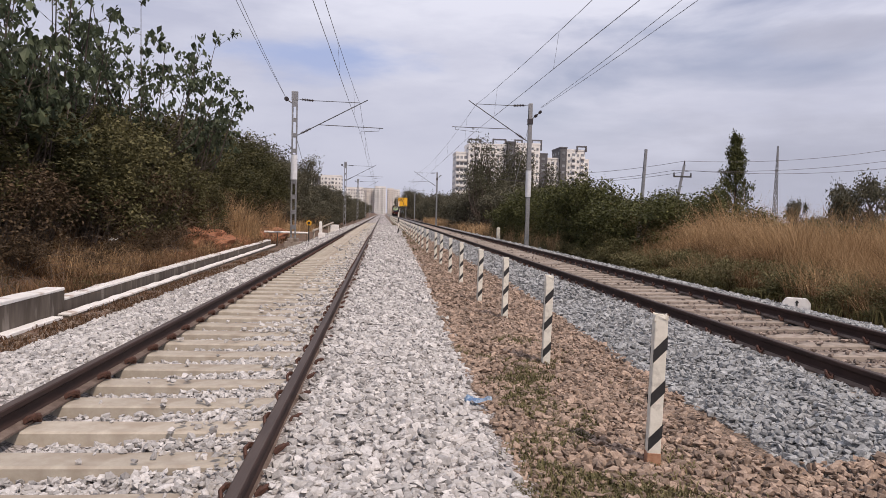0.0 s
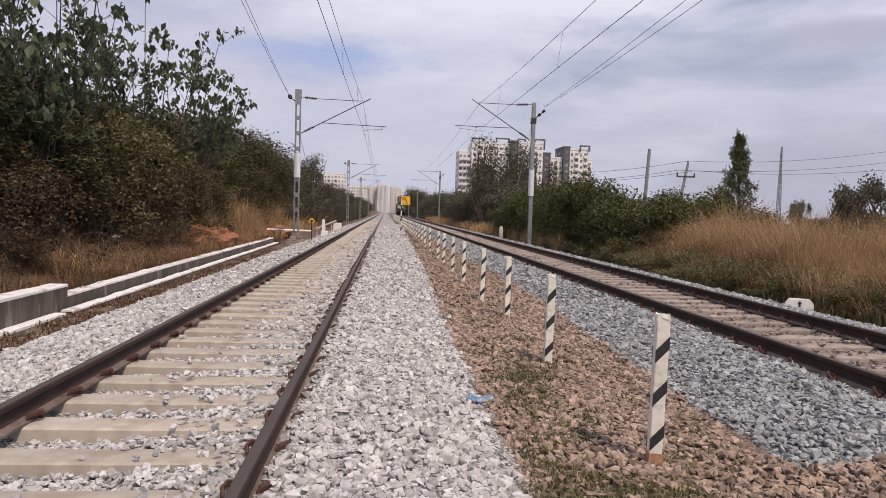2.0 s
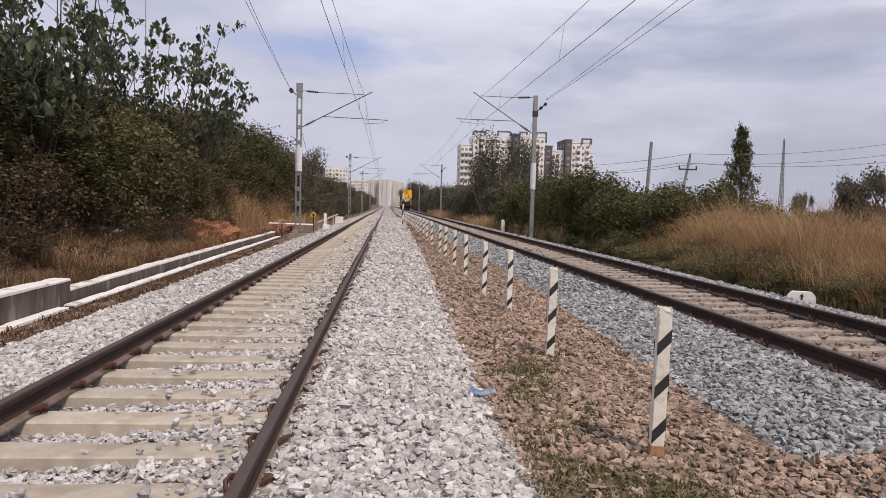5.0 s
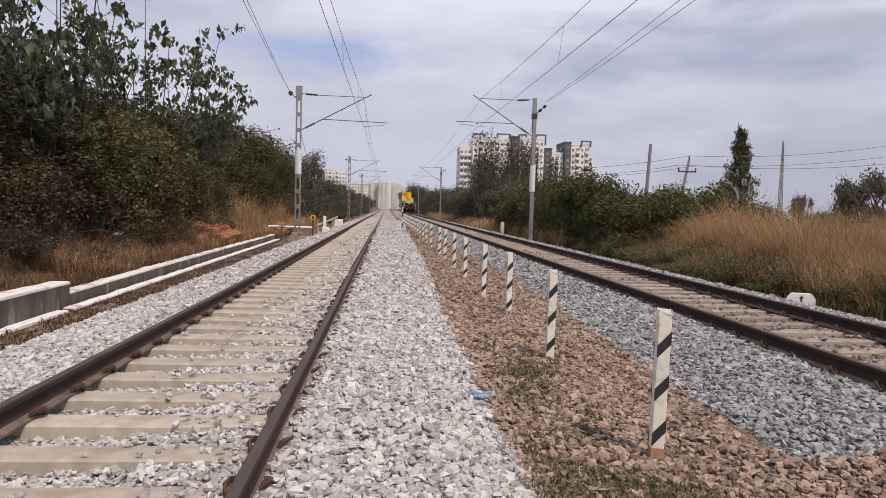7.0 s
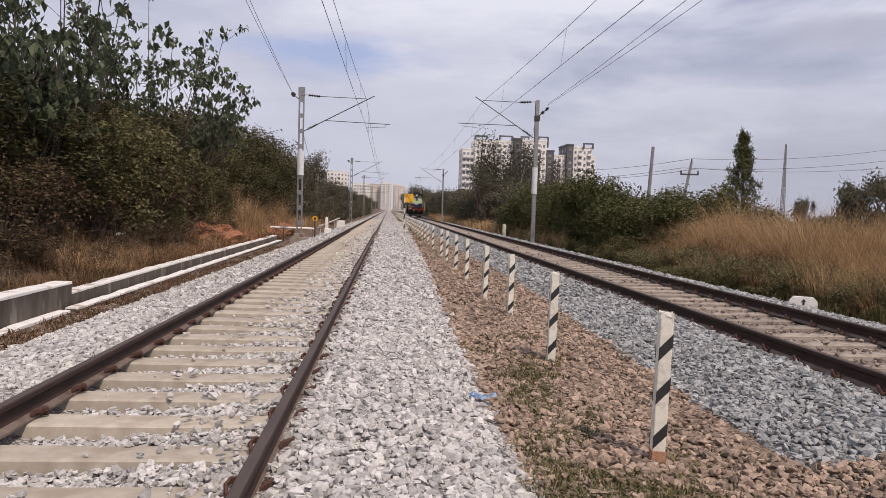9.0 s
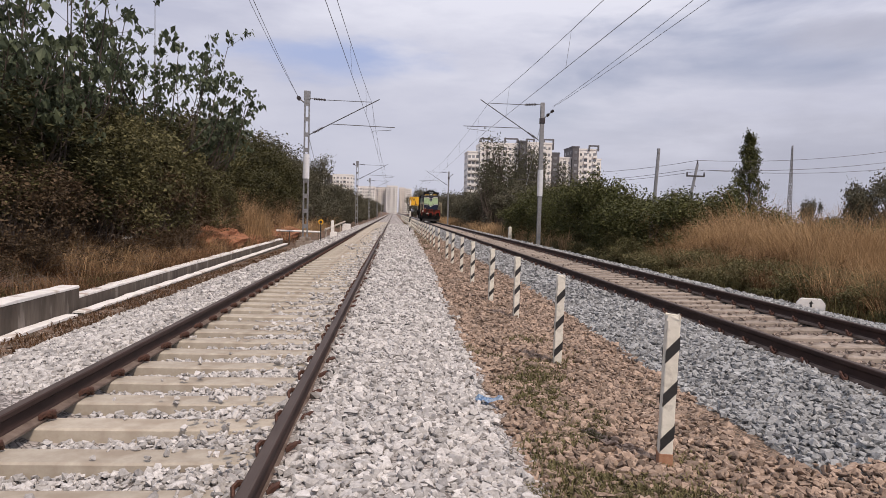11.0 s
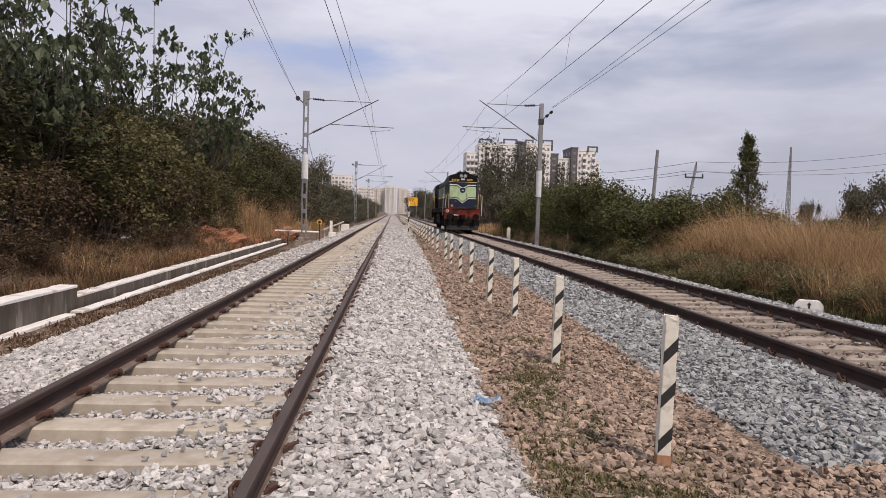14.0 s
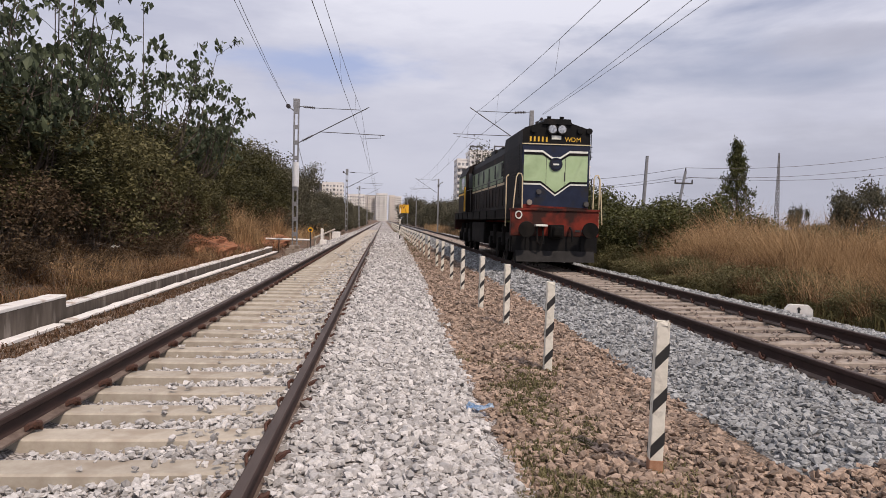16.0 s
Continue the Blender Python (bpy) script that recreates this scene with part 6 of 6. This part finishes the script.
flats("apartment_block", 103.4, 106.6, 356, 14, 31.0, 10, 1, M_WALL_WHITE, "narrow white wing of the flats", G1, (0,))
for x0, x1, z in ((42.7, 49, 39.8), (55, 62, 40.2), (66.2, 70.5, 40.2), (75, 80.5, 40.4), (98.6, 104, 38)):
    t = thing("roof_frame", "dark roof frame on top of the flats", "roof frame", "roof frames")
    bm = bmesh.new()
    box(bm, x0, x1, 351, 352, z - 0.7, z)
    part("beam", bm, M_WALL_GREY, t)
    for x in (x0, x1 - 0.7):
        bm = bmesh.new()
        box(bm, x, x + 0.7, 351, 352, 35.0, z - 0.7)
        part("pillar", bm, M_WALL_GREY, t)
G2 = "white flats beyond the tree row"
flats("apartment_block", -84, -53.5, 560, 20, 31.0, 9, 10, M_WALL_WHITE, "white flats rising behind the tree row", G2, (2, 4, 7))
flats("apartment_block", -53.2, -49.5, 556, 20, 28.5, 9, 2, M_WALL_GREY, "grey stair tower of the white flats", G2, ())
flats("apartment_block", -49.2, -33, 560, 20, 29.5, 9, 6, M_WALL_WHITE, "white flats rising behind the tree row", G2, (1, 3))
flats("apartment_block", -37, -19.5, 700, 20, 25.5, 8, 7, M_WALL_WHITE, "low white flats far along the line", G2, (1, 4))
G3 = "cream towers at the end of the line"
flats("tower_block", -23.5, -10, 860, 20, 30.5, 12, 6, M_WALL_CREAM, "cream tower block at the end of the line", G3, (1, 4))
flats("tower_block", -9.6, 4.0, 850, 20, 32.5, 12, 5, M_WALL_WHITE, "cream and white tower block at the end of the line", G3, (1, 3))
flats("tower_block", 5.6, 13.2, 850, 20, 30.5, 12, 4, M_WALL_CREAM, "cream tower block at the end of the line", G3, (0, 3))
flats("tower_block", 13.5, 21.5, 870, 20, 30.0, 12, 4, M_WALL_WHITE, "cream and white tower block at the end of the line", G3, (2,))
flats("shed", 18.0, 26.0, 300, 8, 4.5, 1, 3, M_WALL_CREAM, "low pale shed beside the railway", "", ())

# ---- trackside things ----
def whistle_board(x, y):
    t = thing("whistle_board", "yellow whistle board with black letters on a striped post", "sign")
    for i in range(7):
        bm = bmesh.new()
        rod(bm, (x - 0.32, y, -0.7 + i * 0.42), (x - 0.28, y, -0.7 + (i + 1) * 0.42), 0.05, 0.05, 10)
        part("post_ring", bm, M_BLACK if i % 2 else M_POST_WHITE, t)
    bm = bmesh.new()
    box(bm, x - 0.36, x + 0.36, y - 0.02, y + 0.02, 1.86, 2.52, 0.01)
    part("board", bm, M_YELLOW, t)
    for s, dx, dz in (("W", -0.13, 0.12), ("L", 0.14, -0.14)):
        o = text_mesh(s, 0.43, M_BLACK, "letter", t)
        o.matrix_basis = pose(x + dx, y - 0.028, 2.19 + dz, 90, 0, 0)
    bm = bmesh.new()
    rod(bm, (x - 0.30, y + 0.05, 1.8), (x - 0.30, y + 0.05, 2.4), 0.04, 0.04, 8)
    part("bracket", bm, M_POST_WHITE, t)
    return t


whistle_board(1.57, 54.5)


def marker_block(x, y, turn):
    t = thing("marker_stone", "whitewashed marker stone with a small black arrow", "marker", at=pose(x, y, -0.47, 0, 0, turn))
    bm = bmesh.new()
    prism(bm, [(-0.27, -0.25), (0.27, -0.25), (0.27, 0.10), (0.19, 0.20), (-0.19, 0.20), (-0.27, 0.10)], -0.07, 0.07)
    bmesh.ops.bevel(bm, geom=bm.edges[:], offset=0.012, segments=2, affect="EDGES")
    part("stone", bm, M_LIME, t)
    bm = bmesh.new()
    plate(bm, [(-0.018, 0.03), (0.018, 0.03), (0.018, 0.10), (-0.018, 0.10)], -0.078, 0.006)
    plate(bm, [(-0.045, 0.10), (0.045, 0.10), (0.0, 0.16)], -0.078, 0.006)
    part("arrow", bm, M_BLACK, t)


marker_block(8.75, 13.9, -25)


def small_post(x, y, z0, h, r, m, name, label):
    bm = bmesh.new()
    box(bm, x - r, x + r, y - r, y + r, z0 - 0.3, z0 + h - r * 0.5, r * 0.25)
    box(bm, x - r * 0.7, x + r * 0.7, y - r * 0.7, y + r * 0.7, z0 + h - r * 0.6, z0 + h, r * 0.25)
    return tagged(part(name, bm, m), label, "post")


small_post(-4.0, 46, -0.35, 1.0, 0.09, M_LIME, "distance_post", "short white trackside post")
small_post(8.6, 51, -0.5, 0.95, 0.12, M_POST_WHITE, "distance_post", "short pale stone post in the grass")
bm = bmesh.new()
box(bm, -4.4, -3.7, 60.0, 60.5, -0.7, 0.19, 0.04)
tagged(part("equipment_box", bm, M_LIME), "white trackside equipment box on the shoulder", "box")
bm = bmesh.new()
box(bm, -3.8, -3.4, 42.0, 42.5, -0.6, 0.02, 0.04)
tagged(part("white_block", bm, M_LIME), "low whitewashed block beside the mast", "block")

t = thing("ring_sign", "yellow ring sign on a thin black post", "sign")
bm = bmesh.new()
rod(bm, (-3.72, 36.0, -0.6), (-3.72, 36.0, 0.62), 0.03, 0.03, 8)
part("post", bm, M_BLACK, t)
bm = bmesh.new()
rod(bm, (-3.72, 35.98, 0.70), (-3.72, 36.0, 0.70), 0.13, 0.13, 20)
part("disc", bm, M_YELLOW, t)
bm = bmesh.new()
rod(bm, (-3.72, 35.965, 0.70), (-3.72, 35.98, 0.70), 0.07, 0.07, 16)
part("disc_centre", bm, M_BLACK, t)

t = thing("low_barrier", "low whitewashed pipe barrier across the drain's end", "barrier")
bm = bmesh.new()
rod(bm, (-6.3, 38.0, 0.14), (-4.0, 38.6, 0.10), 0.055, 0.055, 10)
part("rail", bm, M_LIME, t)
for x, y in ((-5.6, 38.07), (-4.1, 38.57)):
    bm = bmesh.new()
    rod(bm, (x, y, -0.75), (x, y, 0.11), 0.035, 0.035, 8)
    part("upright", bm, M_TWIG, t)
t = thing("low_barrier", "low whitewashed pipe barrier leading away along the track", "barrier")
bm = bmesh.new()
rod(bm, (-4.2, 43, 0.1), (-4.3, 62, 0.35), 0.07, 0.07, 10)
part("rail", bm, M_SLEEPER, t)
for y in (44, 50, 56, 61.5):
    bm = bmesh.new()
    rod(bm, (-4.24, y, -0.75), (-4.24, y, 0.2), 0.06, 0.06, 8)
    part("upright", bm, M_SLEEPER, t)


def mound(name, x, y, rx, ry, h, m, label):
    bm = bmesh.new()
    bmesh.ops.create_icosphere(bm, subdivisions=4, radius=1)
    for v in bm.verts:
        k = 1 + 0.35 * noise.noise(v.co * 2.2) + 0.12 * noise.noise(v.co * 7)
        v.co = Vector((v.co.x * rx * k, v.co.y * ry * k, v.co.z * h * k))
    ob = tagged(part(name, bm, m), label, "earth", kind="structure")
    ob.location = (x, y, ground_z(x, y) - 0.05)


mound("earth_heap", -7.2, 28.5, 1.0, 3.0, 0.62, M_RED_SOIL, "heap of fresh red earth on the bank")
mound("earth_heap", -6.6, 24.0, 0.5, 1.6, 0.16, M_RED_SOIL, "spill of fresh red earth on the bank")
mound("earth_heap", -6.3, 30.0, 0.35, 4.2, 0.14, M_RED_SOIL, "long low spill of red earth behind the drain wall")
mound("earth_heap", -6.7, 42.0, 0.8, 5.0, 0.55, M_RED_SOIL, "slope of bare reddish earth behind the mast")
mound("earth_heap", -6.9, 33.0, 0.8, 2.6, 0.50, M_RED_SOIL, "heap of red earth at the drain's end")


def litter(name, x, y, z, w, l, m, label, seed):
    g = np.random.default_rng(seed)
    bm = bmesh.new()
    n = 6
    vs = [[bm.verts.new(((i / (n - 1) - 0.5) * w, (j / 3 - 0.5) * l, 0.018 * g.normal() + 0.012 * math.sin(i * 1.3))) for i in range(n)] for j in range(4)]
    for j in range(3):
        for i in range(n - 1):
            bm.faces.new((vs[j][i], vs[j][i + 1], vs[j + 1][i + 1], vs[j + 1][i]))
    bmesh.ops.solidify(bm, geom=bm.faces[:], thickness=0.008)
    ob = tagged(part(name, bm, m), label, "litter")
    ob.matrix_world = pose(x, y, z, 6, -4, 10)


litter("crushed_packet", 0.83, 5.74, -0.245, 0.23, 0.12, M_BLUE_PLASTIC, "crushed blue plastic packet lying on the stones", 81)
litter("paper_scrap", 0.98, 10.6, -0.27, 0.16, 0.12, M_PALE_PLASTIC, "pale pink paper scrap on the stones", 82)
litter("paper_scrap", -7.2, 13.2, ground_z(-7.2, 13.2) + 0.25, 0.16, 0.14, M_PALE_PLASTIC, "white scrap caught in the dead grass", 83)
litter("paper_scrap", -7.6, 20.5, ground_z(-7.6, 20.5) + 0.3, 0.22, 0.2, M_PALE_PLASTIC, "white scrap caught in the dead grass", 84)


# ---- movement ----
def motions():
    walk(LOCO, [(t, pose(TRACK_R, LOCO_Y + SPEED * (16 - t), 0)) for t in (0, 4, 8, 12, 16)])
    turn = math.degrees(SPEED / FPS / 0.546)
    for w, home in WHEELS:
        walk(w, [(k / FPS, home @ pose(0, 0, 0, turn * k)) for k in range(16 * FPS + 1)])


motions()
